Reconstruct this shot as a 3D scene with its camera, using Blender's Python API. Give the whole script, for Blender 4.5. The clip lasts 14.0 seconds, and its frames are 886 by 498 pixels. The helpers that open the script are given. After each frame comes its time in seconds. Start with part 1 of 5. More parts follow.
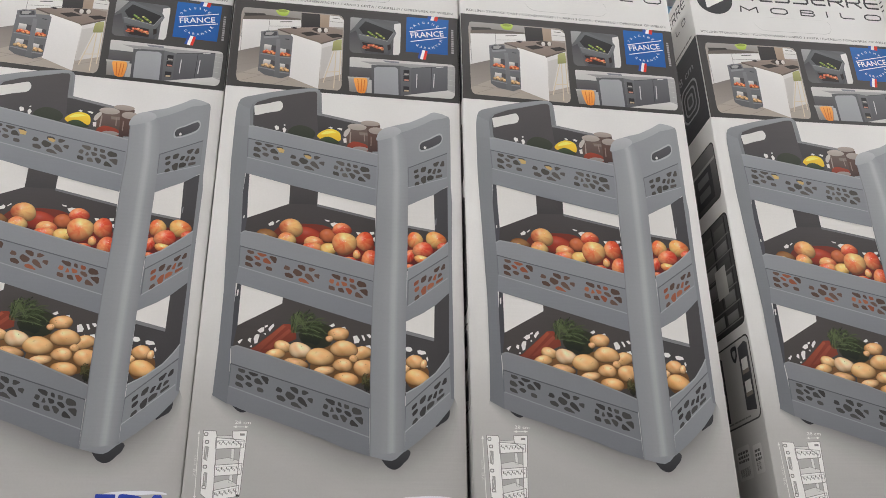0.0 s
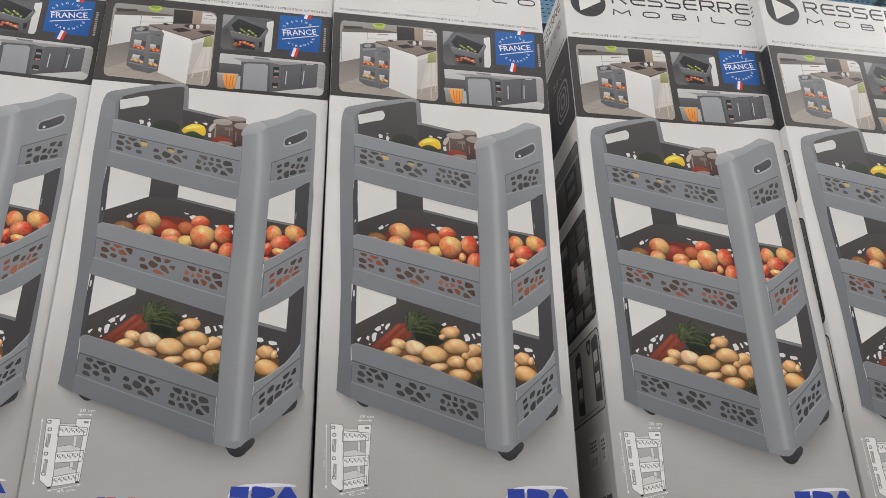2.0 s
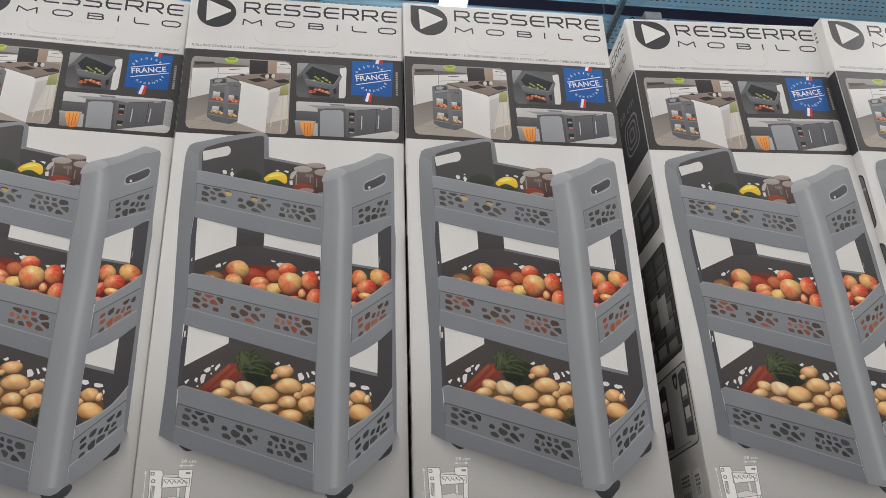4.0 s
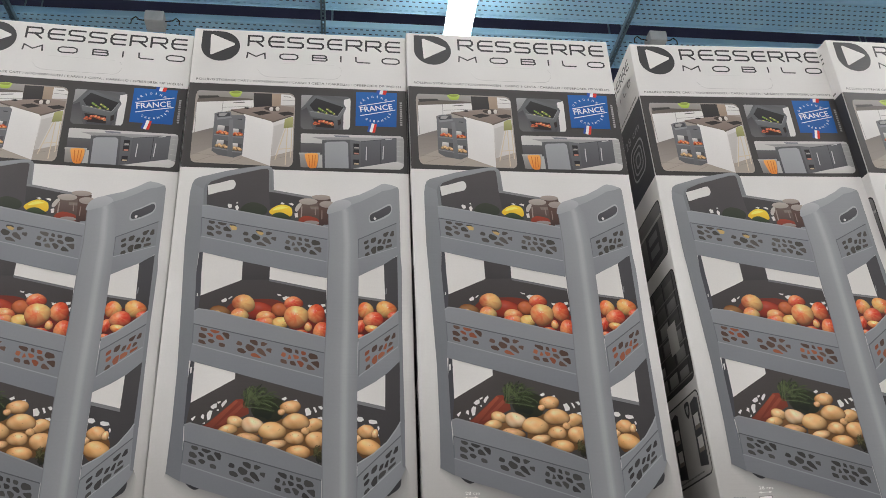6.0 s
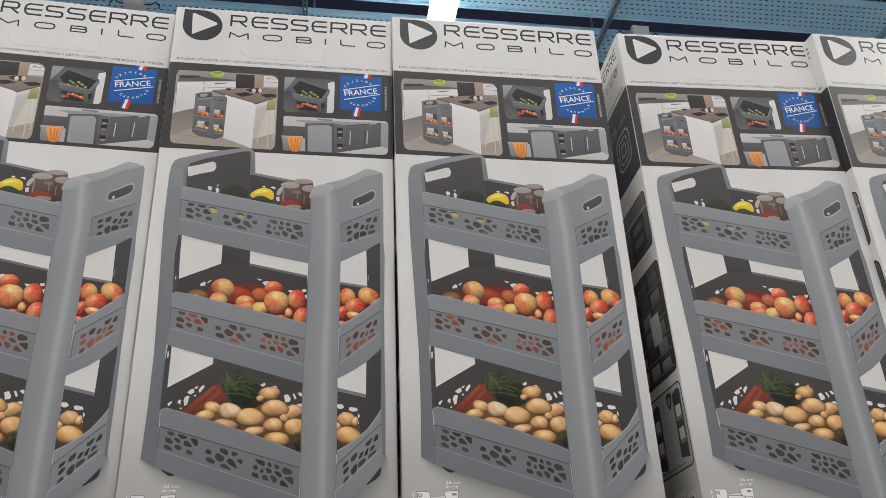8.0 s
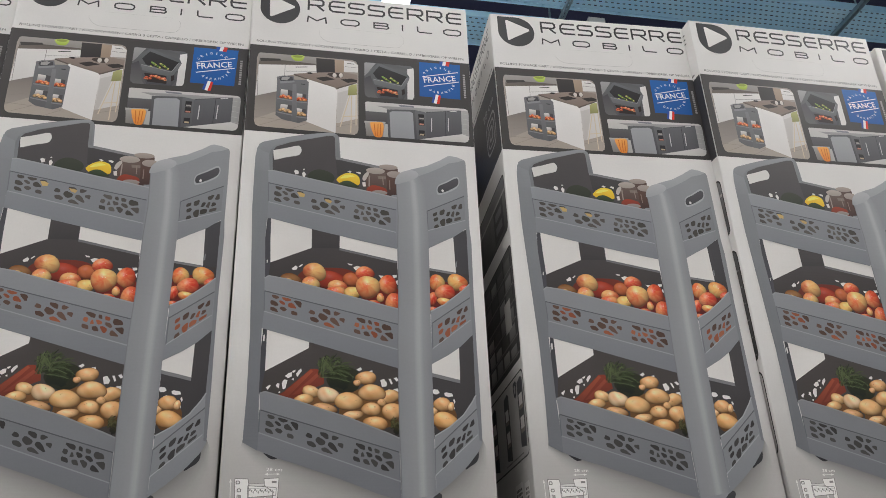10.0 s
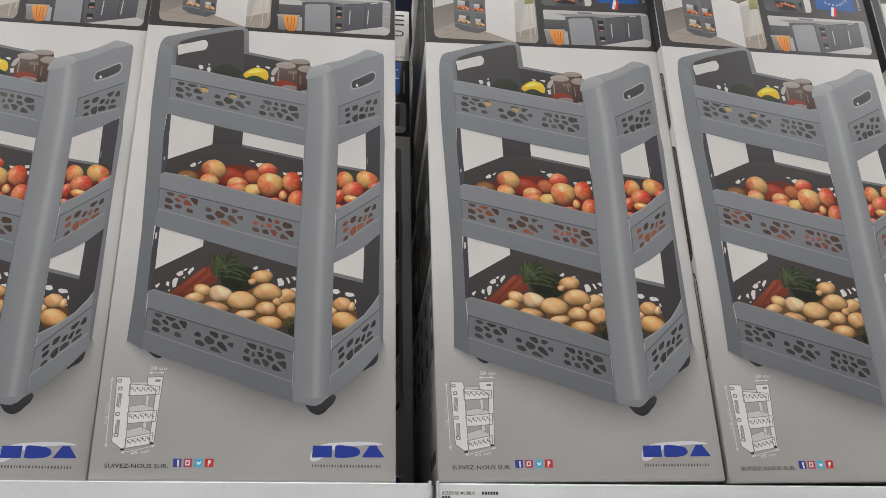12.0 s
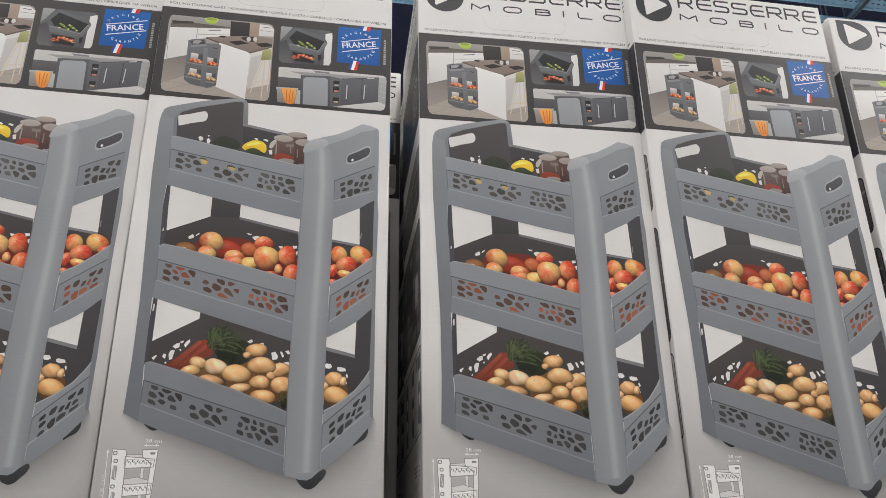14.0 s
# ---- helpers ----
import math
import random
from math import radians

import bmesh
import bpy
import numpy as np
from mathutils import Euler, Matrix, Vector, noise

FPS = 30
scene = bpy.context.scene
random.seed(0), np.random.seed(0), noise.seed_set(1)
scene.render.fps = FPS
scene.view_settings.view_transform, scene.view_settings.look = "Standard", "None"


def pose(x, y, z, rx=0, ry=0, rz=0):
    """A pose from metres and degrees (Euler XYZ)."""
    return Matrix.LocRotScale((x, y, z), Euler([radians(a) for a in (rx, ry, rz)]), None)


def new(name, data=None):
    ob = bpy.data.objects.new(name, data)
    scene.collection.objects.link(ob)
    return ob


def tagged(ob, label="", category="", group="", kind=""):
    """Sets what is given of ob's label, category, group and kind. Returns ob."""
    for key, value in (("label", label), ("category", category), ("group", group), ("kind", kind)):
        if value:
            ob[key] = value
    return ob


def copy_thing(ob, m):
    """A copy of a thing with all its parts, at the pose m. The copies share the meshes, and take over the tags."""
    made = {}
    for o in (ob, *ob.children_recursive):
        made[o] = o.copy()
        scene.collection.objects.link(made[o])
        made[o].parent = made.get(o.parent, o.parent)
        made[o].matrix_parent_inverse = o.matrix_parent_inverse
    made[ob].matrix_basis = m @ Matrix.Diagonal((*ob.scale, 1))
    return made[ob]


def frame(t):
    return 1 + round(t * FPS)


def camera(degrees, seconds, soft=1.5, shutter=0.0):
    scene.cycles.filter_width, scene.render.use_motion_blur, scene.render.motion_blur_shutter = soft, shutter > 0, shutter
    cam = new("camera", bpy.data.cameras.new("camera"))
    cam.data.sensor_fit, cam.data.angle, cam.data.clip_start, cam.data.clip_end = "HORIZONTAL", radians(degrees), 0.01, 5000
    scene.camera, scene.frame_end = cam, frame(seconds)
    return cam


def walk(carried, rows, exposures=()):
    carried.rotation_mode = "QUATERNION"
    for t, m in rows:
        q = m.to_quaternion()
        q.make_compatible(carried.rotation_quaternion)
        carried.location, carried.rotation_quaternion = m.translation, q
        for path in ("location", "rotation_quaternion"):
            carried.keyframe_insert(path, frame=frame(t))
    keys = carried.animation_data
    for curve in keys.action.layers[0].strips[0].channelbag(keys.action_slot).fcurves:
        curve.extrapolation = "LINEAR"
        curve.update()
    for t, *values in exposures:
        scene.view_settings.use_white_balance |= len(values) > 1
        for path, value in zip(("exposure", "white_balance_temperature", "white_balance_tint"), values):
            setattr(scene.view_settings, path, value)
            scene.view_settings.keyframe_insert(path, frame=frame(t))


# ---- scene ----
cam = camera(55.0, 14.0, soft=0.7)
# seconds, eye x y z, turn about x y z
ROWS = [
    (0.0, -0.1629, -0.9312, 1.3642, 113.76, 0.07, -7.86),
    (0.5, -0.1364, -0.9477, 1.3600, 114.02, 0.20, -8.57),
    (1.0, -0.0811, -0.9671, 1.3614, 113.97, 0.05, -9.19),
    (1.5, -0.0171, -0.9826, 1.3565, 113.19, 0.07, -9.43),
    (2.0, -0.0163, -0.9689, 1.3438, 113.99, 0.26, -9.33),
    (2.5, -0.0500, -0.9588, 1.3429, 114.19, 0.34, -8.93),
    (3.0, -0.0757, -0.9571, 1.3601, 113.67, 0.67, -8.74),
    (3.5, -0.0837, -0.9659, 1.3601, 114.65, 1.05, -7.75),
    (4.0, -0.0945, -0.9726, 1.3610, 115.61, 1.39, -7.15),
    (6.3, -0.0895, -0.9726, 1.3765, 117.02, 1.94, -6.13),
    (6.5, -0.0929, -0.9663, 1.3745, 117.02, 1.92, -6.21),
    (7.0, -0.0916, -0.9596, 1.3755, 116.91, 1.76, -6.46),
    (9.3, -0.0987, -0.9553, 1.3766, 115.89, 2.11, -9.56),
    (9.5, -0.0553, -0.9643, 1.3733, 115.89, 2.11, -9.59),
    (10.0, 0.0642, -0.9501, 1.3780, 115.59, 1.53, -10.25),
    (10.5, 0.1940, -0.9207, 1.3577, 115.40, 0.94, -9.72),
    (11.0, 0.2345, -0.9067, 1.3521, 114.52, 0.88, -7.17),
    (11.5, 0.2491, -0.8936, 1.3286, 113.77, 0.74, -6.77),
    (12.0, 0.2464, -0.8912, 1.3326, 112.90, 0.50, -6.70),
    (12.5, 0.2396, -0.9040, 1.3514, 112.95, 0.39, -7.12),
    (13.0, 0.2313, -0.9254, 1.3724, 112.67, 0.12, -7.74),
    (13.5, 0.2262, -0.9379, 1.3802, 113.11, -0.30, -8.23),
    (14.0, 0.2180, -0.9505, 1.3912, 113.58, -0.25, -9.00),
]
walk(cam, [(t, pose(x, y, z, rx, ry, rz)) for t, x, y, z, rx, ry, rz in ROWS],
     [(0.0, -0.04), (1.0, -0.04), (2.5, -0.11), (4.0, -0.17), (9.5, -0.19), (10.5, -0.32), (12.0, -0.26), (12.5, -0.15), (13.0, -0.01), (13.5, 0.0), (14.0, -0.06)])

# ---- light: a hall under rows of white strip lamps ----
world = bpy.data.worlds.new("world")
scene.world = world
world.use_nodes = True
world.node_tree.nodes["Background"].inputs[0].default_value = (0.8, 0.9, 1.0, 1)
world.node_tree.nodes["Background"].inputs[1].default_value = 0.05
scene.view_settings.exposure = 0.0
LAMPS = ((-3.30, -5.6, 1.2, 20.0), (0.73, -3.5, 4.3, 18.5), (4.90, -5.6, 1.2, 23.0))     # x of each strip, y of its two ends, watts a metre
for lamp_x, south, north, watts in LAMPS:
    strip = bpy.data.lights.new("strip", "AREA")
    strip.shape, strip.size, strip.size_y, strip.energy, strip.color = "RECTANGLE", 0.20, north - south, watts * (north - south), (1.0, 0.985, 0.99)
    new("strip_light", strip).matrix_basis = pose(lamp_x, (north + south) / 2, 5.885)

SHELF = 1.45                      # top of the shelf the cartons stand on
W, H, D = 0.304, 0.780, 0.230   # carton


def part(name, bm, material, parent=None, label=""):
    """One mesh object from a bmesh, under a thing or a part."""
    me = bpy.data.meshes.new(name)
    bm.to_mesh(me)
    bm.free()
    for m in material if isinstance(material, (list, tuple)) else [material]:
        me.materials.append(m)
    ob = new(name, me)
    if parent:
        ob.parent = parent
    if label:
        tagged(ob, label)
    return ob


def block(bm, x0, x1, y0, y1, z0, z1, bevel=0.0, mat=0):
    m = Matrix.LocRotScale(((x0 + x1) / 2, (y0 + y1) / 2, (z0 + z1) / 2), None, (x1 - x0, y1 - y0, z1 - z0))
    made = bmesh.ops.create_cube(bm, size=1.0, matrix=m)["verts"]
    faces = {f for v in made for f in v.link_faces}
    for f in faces:
        f.material_index = mat
    if bevel:
        edges = list({e for v in made for e in v.link_edges})
        bmesh.ops.bevel(bm, geom=edges, offset=bevel, segments=2, affect="EDGES", profile=0.6)
    return made


# ---- materials ----
def material(name, rough=0.5, metal=0.0):
    m = bpy.data.materials.new(name)
    m.use_nodes = True
    b = m.node_tree.nodes["Principled BSDF"]
    b.inputs["Roughness"].default_value = rough
    b.inputs["Metallic"].default_value = metal
    return m, m.node_tree, b


def node(tree, kind, **values):
    n = tree.nodes.new(kind)
    for key, value in values.items():
        n.inputs[key].default_value = value
    return n


def surface(name, dark, light, rough=0.5, metal=0.0, scale=8.0, grain=160.0, bump=0.05, stretch=(1, 1, 1)):
    """Colour that wanders between two tones at a coarse and a fine scale, with a fine relief."""
    m, t, b = material(name, rough, metal)
    where = t.nodes.new("ShaderNodeTexCoord")
    warp = node(t, "ShaderNodeMapping", Scale=stretch)
    t.links.new(where.outputs["Object"], warp.inputs["Vector"])
    coarse = node(t, "ShaderNodeTexNoise", Scale=scale, Detail=4.0)
    fine = node(t, "ShaderNodeTexNoise", Scale=grain, Detail=3.0)
    add = t.nodes.new("ShaderNodeMath")
    add.operation = "MULTIPLY_ADD"
    add.inputs[1].default_value = 0.35
    ramp = t.nodes.new("ShaderNodeValToRGB")
    ramp.color_ramp.elements[0].position, ramp.color_ramp.elements[1].position = 0.45, 0.9
    ramp.color_ramp.elements[0].color, ramp.color_ramp.elements[1].color = (*dark, 1), (*light, 1)
    relief = node(t, "ShaderNodeBump", Strength=bump, Distance=0.002)
    for n in (coarse, fine):
        t.links.new(warp.outputs[0], n.inputs["Vector"])
    t.links.new(fine.outputs["Fac"], add.inputs[0])
    t.links.new(coarse.outputs["Fac"], add.inputs[2])
    t.links.new(add.outputs[0], ramp.inputs[0])
    t.links.new(ramp.outputs[0], b.inputs["Base Color"])
    t.links.new(fine.outputs["Fac"], relief.inputs["Height"])
    t.links.new(relief.outputs[0], b.inputs["Normal"])
    return m


def printed(name, rough):
    """Varnished corrugated board: the ink of the print, with faint flutes, scuffs and printing grain."""
    m, t, b = material(name, rough)
    ink = t.nodes.new("ShaderNodeVertexColor")
    ink.layer_name = "ink"
    where = t.nodes.new("ShaderNodeTexCoord")
    grain = node(t, "ShaderNodeTexNoise", Scale=420.0, Detail=3.0)
    worn = node(t, "ShaderNodeTexNoise", Scale=9.0, Detail=5.0)
    flat = node(t, "ShaderNodeMapping", Scale=(6.0, 6.0, 260.0))
    flutes = node(t, "ShaderNodeTexNoise", Scale=1.0, Detail=2.0)
    per = t.nodes.new("ShaderNodeObjectInfo")
    for n in (grain, worn, flat):
        t.links.new(where.outputs["Object"], n.inputs["Vector"])
    t.links.new(flat.outputs[0], flutes.inputs["Vector"])
    tone = t.nodes.new("ShaderNodeMapRange")
    tone.inputs["To Min"].default_value, tone.inputs["To Max"].default_value = 0.93, 1.05
    mixed = t.nodes.new("ShaderNodeMath")
    mixed.operation = "MULTIPLY_ADD"
    mixed.inputs[1].default_value = 0.4
    t.links.new(grain.outputs["Fac"], mixed.inputs[0])
    t.links.new(worn.outputs["Fac"], mixed.inputs[2])
    t.links.new(mixed.outputs[0], tone.inputs[0])
    tone.inputs["From Min"].default_value, tone.inputs["From Max"].default_value = 0.35, 1.0
    mul = t.nodes.new("ShaderNodeVectorMath")
    mul.operation = "SCALE"
    t.links.new(ink.outputs[0], mul.inputs[0])
    t.links.new(tone.outputs[0], mul.inputs["Scale"])
    t.links.new(mul.outputs[0], b.inputs["Base Color"])
    gloss = t.nodes.new("ShaderNodeMapRange")
    gloss.inputs["To Min"].default_value, gloss.inputs["To Max"].default_value = rough - 0.08, rough + 0.12
    t.links.new(worn.outputs["Fac"], gloss.inputs[0])
    t.links.new(gloss.outputs[0], b.inputs["Roughness"])
    b.inputs["Specular IOR Level"].default_value = 0.3
    b.inputs["Coat Weight"].default_value, b.inputs["Coat Roughness"].default_value = 0.12, 0.22
    relief = node(t, "ShaderNodeBump", Strength=0.17, Distance=0.0012)
    t.links.new(flutes.outputs["Fac"], relief.inputs["Height"])
    t.links.new(relief.outputs[0], b.inputs["Normal"])
    return m


CARD = printed("printed_card", 0.42)
SHELF_PAINT = surface("shelf_white_paint", (0.62, 0.62, 0.60), (0.74, 0.74, 0.72), 0.4, scale=5, bump=0.02)
RAIL_PLASTIC = surface("rail_grey_plastic", (0.72, 0.73, 0.74), (0.82, 0.83, 0.84), 0.22, scale=6, bump=0.01)
PAPER = surface("ticket_paper", (0.78, 0.78, 0.77), (0.86, 0.86, 0.85), 0.6, scale=30, bump=0.03)
TICKET_INK = surface("ticket_ink", (0.02, 0.02, 0.02), (0.05, 0.05, 0.05), 0.6, bump=0.02)
# tray steel: the bluish light falling on it is put into the base colour
TRAY_STEEL = surface("blue_light_steel", (0.36, 0.70, 0.97), (0.52, 0.82, 0.99), 0.4, 0.0, scale=2.5, grain=60, bump=0.04)
CHANNEL_STEEL = surface("zinc_steel", (0.20, 0.32, 0.40), (0.34, 0.48, 0.56), 0.38, 0.5, scale=6, grain=90, bump=0.05)
CEILING_PAINT = surface("dark_ceiling", (0.045, 0.052, 0.115), (0.068, 0.076, 0.150), 0.85, scale=1.2, grain=30, bump=0.1)
FLOOR_TILE = surface("floor_tile", (0.46, 0.455, 0.445), (0.58, 0.575, 0.565), 0.35, scale=1.5, grain=50, bump=0.02)
# pale coat for the walls out of view, chosen to bounce fill light
BOUNCE_WALL = surface("pale_bounce_paint", (0.50, 0.50, 0.49), (0.60, 0.60, 0.585), 0.7, scale=1.2, grain=60, bump=0.06)
WALL_PAINT = surface("wall_paint", (0.030, 0.034, 0.060), (0.045, 0.050, 0.080), 0.8, scale=1.2, grain=60, bump=0.06)
GONDOLA = surface("gondola_steel", (0.055, 0.058, 0.065), (0.09, 0.092, 0.10), 0.5, scale=3, bump=0.05)
BOX_PLASTIC = surface("light_grey_plastic", (0.52, 0.54, 0.55), (0.64, 0.66, 0.67), 0.5, scale=12, bump=0.03)
WIRE_BLACK = surface("black_wire", (0.01, 0.01, 0.012), (0.03, 0.03, 0.032), 0.5)
LAMP_BODY = surface("lamp_white_metal", (0.6, 0.62, 0.64), (0.72, 0.74, 0.76), 0.4, bump=0.02)
glow, glow_tree, glow_bsdf = material("lamp_diffuser", 0.4)
glow_bsdf.inputs["Base Color"].default_value = (0.9, 0.9, 0.9, 1)
glow_bsdf.inputs["Emission Color"].default_value = (1.0, 0.98, 0.95, 1)
glow_bsdf.inputs["Emission Strength"].default_value = 26.0


# ---- print: flat inks laid on a face of the carton, in millimetres from its lower left corner ----
LEAN = -0.0155        # the stacked cartons are racked a little to one side


def tone(c):
    """Ink from a picture tone 0 to 255."""
    out = []
    for v in c:
        v = v / 255
        out.append(min(0.9, max(0.006, 1.28 * (v / 12.92 if v < 0.04045 else ((v + 0.055) / 1.055) ** 2.4) - 0.0155)))
    return out


GLYPHS = {
    "R": [[(0, 0), (0, 1), (0.88, 1), (1, 0.85), (1, 0.6), (0.88, 0.45), (0, 0.45)], [(0.55, 0.45), (1, 0)]],
    "E": [[(1, 1), (0.22, 1), (0.05, 0.82), (0, 0.5), (0.05, 0.18), (0.22, 0), (1, 0)], [(0.02, 0.5), (1, 0.5)]],
    "S": [[(1, 1), (0.12, 1), (0, 0.88), (0, 0.64), (0.12, 0.52), (0.88, 0.48), (1, 0.36), (1, 0.12), (0.88, 0), (0, 0)]],
    "M": [[(0, 0), (0.04, 1), (0.5, 0.3), (0.96, 1), (1, 0)]],
    "O": [[(0.2, 0), (0.8, 0), (0.97, 0.2), (1, 0.5), (0.97, 0.8), (0.8, 1), (0.2, 1), (0.03, 0.8), (0, 0.5), (0.03, 0.2), (0.2, 0)]],
    "B": [[(0, 0), (0, 1), (0.84, 1), (0.95, 0.86), (0.95, 0.66), (0.86, 0.53), (0, 0.53)], [(0.86, 0.53), (1, 0.38), (1, 0.14), (0.88, 0), (0, 0)]],
    "I": [[(0.5, 0), (0.5, 1)]],
    "L": [[(0, 1), (0.02, 0.2), (0.16, 0), (1, 0)]],
}


class Art:
    def __init__(self, side=False):
        self.bm = bmesh.new()
        self.ink = self.bm.loops.layers.float_color.new("ink")
        self.side = side
        self.rnd = random.Random(7)
        self.balls = 0

    def point(self, u, v, layer):
        lift = 0.00006 + 0.00003 * layer
        if self.side:
            return self.bm.verts.new((-lift + LEAN * v / 1000, D - u / 1000, v / 1000))
        return self.bm.verts.new((u / 1000 + LEAN * v / 1000, -lift, v / 1000))

    def face(self, layer, pts, colours):
        area = sum(a[0] * b[1] - b[0] * a[1] for a, b in zip(pts, pts[1:] + pts[:1]))
        order = list(zip(pts, colours))
        if area < 0:
            order.reverse()
        try:
            f = self.bm.faces.new([self.point(u, v, layer) for (u, v), c in order])
        except ValueError:
            return
        for loop, ((u, v), c) in zip(f.loops, order):
            loop[self.ink] = (*c, 1)

    def fill(self, layer, pts, top, bottom=None):
        """One ink, or one that turns from the first tone at the top to the second at the bottom."""
        clean = [p for i, p in enumerate(pts) if p != pts[i - 1]]
        hi, lo = max(p[1] for p in clean), min(p[1] for p in clean)
        a, b = tone(top), tone(bottom or top)
        cols = []
        for u, v in clean:
            k = (v - lo) / max(hi - lo, 0.01)
            cols.append([x * k + y * (1 - k) for x, y in zip(a, b)])
        self.face(layer, clean, cols)

    def ball(self, layer, centre, radius, colour):
        """A round fruit, tuber or lid, with its printed shading and skin."""
        n, steps = 22, (1.0, 0.96, 0.88, 0.76, 0.62, 0.46, 0.3, 0.15)
        (cu, cv), (ru, rv), r = centre, radius, self.rnd
        self.balls += 1
        layer += 0.015 * self.balls
        peak = max(colour)
        lid = min(colour) > 0.8 * peak
        onion = not lid and peak > 180 and colour[1] < 0.78 * peak
        tilt, one, two, spot = r.uniform(-0.25, 0.25), r.uniform(0, 6.3), r.uniform(0, 6.3), r.uniform(0, 6.3)
        pu, pv = r.uniform(-0.35, 0.35), r.uniform(0.1, 0.5)
        pale = tone([0.5 * c + 0.5 * p for c, p in zip(colour, (244, 206, 136))])
        deep = tone([0.5 * c + 0.5 * p for c, p in zip(colour, (190, 46, 32))])
        base, dusk = tone(colour), tone([c * k for c, k in zip(colour, (0.78, 0.68, 0.54))])
        if lid:
            steps = (1.0, 0.9, 0.5)

        def glint(x, y):
            return (0.22 if onion else 0.13) * math.exp(-((x - 0.5 * pu + 0.12) ** 2 + (y - 0.42) ** 2) / 0.05) * min(1, peak / 200) ** 3

        def shade(x, y):
            z = math.sqrt(max(0.0, 1 - x * x - y * y))
            if lid:
                return [c * (0.92 + 0.12 * y) for c in base]
            lit = 0.16 + 0.98 * max(0.0, 0.62 * z + 0.46 * y - 0.16 * x + 0.14)
            a = math.atan2(y - pv, x - pu)
            if onion:
                k = 0.50 + 0.40 * math.cos(a - spot) + 0.13 * math.sin(9 * a + one) + 0.10 * math.sin(17 * a + two) + 0.12 * math.sin(5 * x + two) * math.cos(4 * y + one)
                k = min(1, max(0, k))
                return [min(0.9, (p * k + d * (1 - k)) * lit * 1.10 + glint(x, y)) for p, d in zip(pale, deep)]
            k = 0.66 + 0.30 * math.sin(3.6 * x + one) * math.cos(3.1 * y + two) + 0.08 * math.sin(8 * x + 5 * y + spot) - 0.9 * (1 - z) ** 2 + 0.22 * y
            k = min(1, max(0, k))
            return [min(0.9, (p * k + d * (1 - k)) * lit * 1.32 + glint(x, y)) for p, d in zip(base, dusk)]
        ct, st = math.cos(tilt), math.sin(tilt)
        rings = []
        for q in steps:
            ring = []
            for i in range(n):
                a = 2 * math.pi * i / n
                x, y = q * math.cos(a), q * math.sin(a)
                w = 1 if lid else 1 + 0.055 * math.cos(2 * a + one) + 0.04 * math.cos(3 * a + two)
                u, v = w * ru * x, w * rv * y
                ring.append(((cu + u * ct - v * st, cv + u * st + v * ct) if not lid else (cu + u, cv + v), shade(x, y)))
            rings.append(ring)
        for a, b in zip(rings, rings[1:]):
            for i in range(n):
                j = (i + 1) % n
                q = [a[i], a[j], b[j], b[i]]
                self.face(layer, [p for p, c in q], [c for p, c in q])
        self.face(layer, [p for p, c in rings[-1]], [c for p, c in rings[-1]])
        if onion and ru > 4:
            for k in range(3):
                du, dv, s = cu + ru * r.uniform(-0.4, 0.3), cv + rv * r.uniform(0.2, 0.6), r.uniform(0.4, 0.9)
                self.fill(layer + 0.6, [(du + s * math.cos(t), dv + 0.7 * s * math.sin(t)) for t in (0, 1, 2, 3, 4, 5)], [min(244, 120 + 0.55 * x) for x in colour])
        elif not lid and peak > 180 and ru > 4:
            for k in range(r.randint(2, 5)):
                du, dv, s = cu + ru * r.uniform(-0.55, 0.55), cv + rv * r.uniform(-0.3, 0.6), r.uniform(0.25, 0.5)
                self.fill(layer + 0.6, [(du + s * math.cos(t), dv + 0.7 * s * math.sin(t)) for t in (0, 1.3, 2.6, 3.9, 5.2)], [0.62 * x for x in colour])

    def leaves(self, layer, centre, radius, colour):
        """A feathery bunch: drooping fronds with many leaflets over a dark, uneven heart."""
        r, (cu, cv), (ru, rv) = self.rnd, centre, radius
        heart = [(cu + 0.28 * ru + 0.62 * ru * math.cos(t) * r.uniform(0.8, 1.2), cv - 0.30 * rv + 0.58 * rv * math.sin(t) * r.uniform(0.8, 1.2)) for t in [k * 0.21 for k in range(30)]]
        self.fill(layer, heart, [0.80 * c for c in colour], [0.52 * c for c in colour])
        count = 70
        for i in range(count):
            a = r.uniform(-0.75, 2.75)
            bu, bv = cu - 0.78 * ru + r.uniform(0, 0.25) * ru, cv - 0.12 * rv + r.uniform(-0.2, 0.1) * rv
            if i % 3 == 0:
                bu, bv = bu + 0.6 * ru, bv + 0.1 * rv
            reach = r.uniform(0.6, 1.04)
            eu, ev = cu + reach * ru * math.cos(a), cv + reach * rv * math.sin(a)
            gain = r.uniform(0.62, 1.0) if i < 45 else r.uniform(1.0, 1.5)
            c = [min(255, x * gain) for x in colour]
            bow = r.uniform(0.05, 0.28) * rv
            line = []
            for k in range(6):
                t = k / 5
                line.append((bu + (eu - bu) * t, bv + (ev - bv) * t + bow * 4 * t * (1 - t)))
            self.stroke(layer + 1 + 0.01 * i, line, 0.016 * ru + 0.10, c)
            for k in range(16):
                t = 0.3 + 0.7 * k / 15
                q = min(4, int(t * 5))
                f = t * 5 - q
                pu, pv = line[q][0] * (1 - f) + line[q + 1][0] * f, line[q][1] * (1 - f) + line[q + 1][1] * f
                b = math.atan2(line[q + 1][1] - line[q][1], line[q + 1][0] - line[q][0]) + (0.75 if k % 2 else -0.75) + r.uniform(-0.3, 0.3)
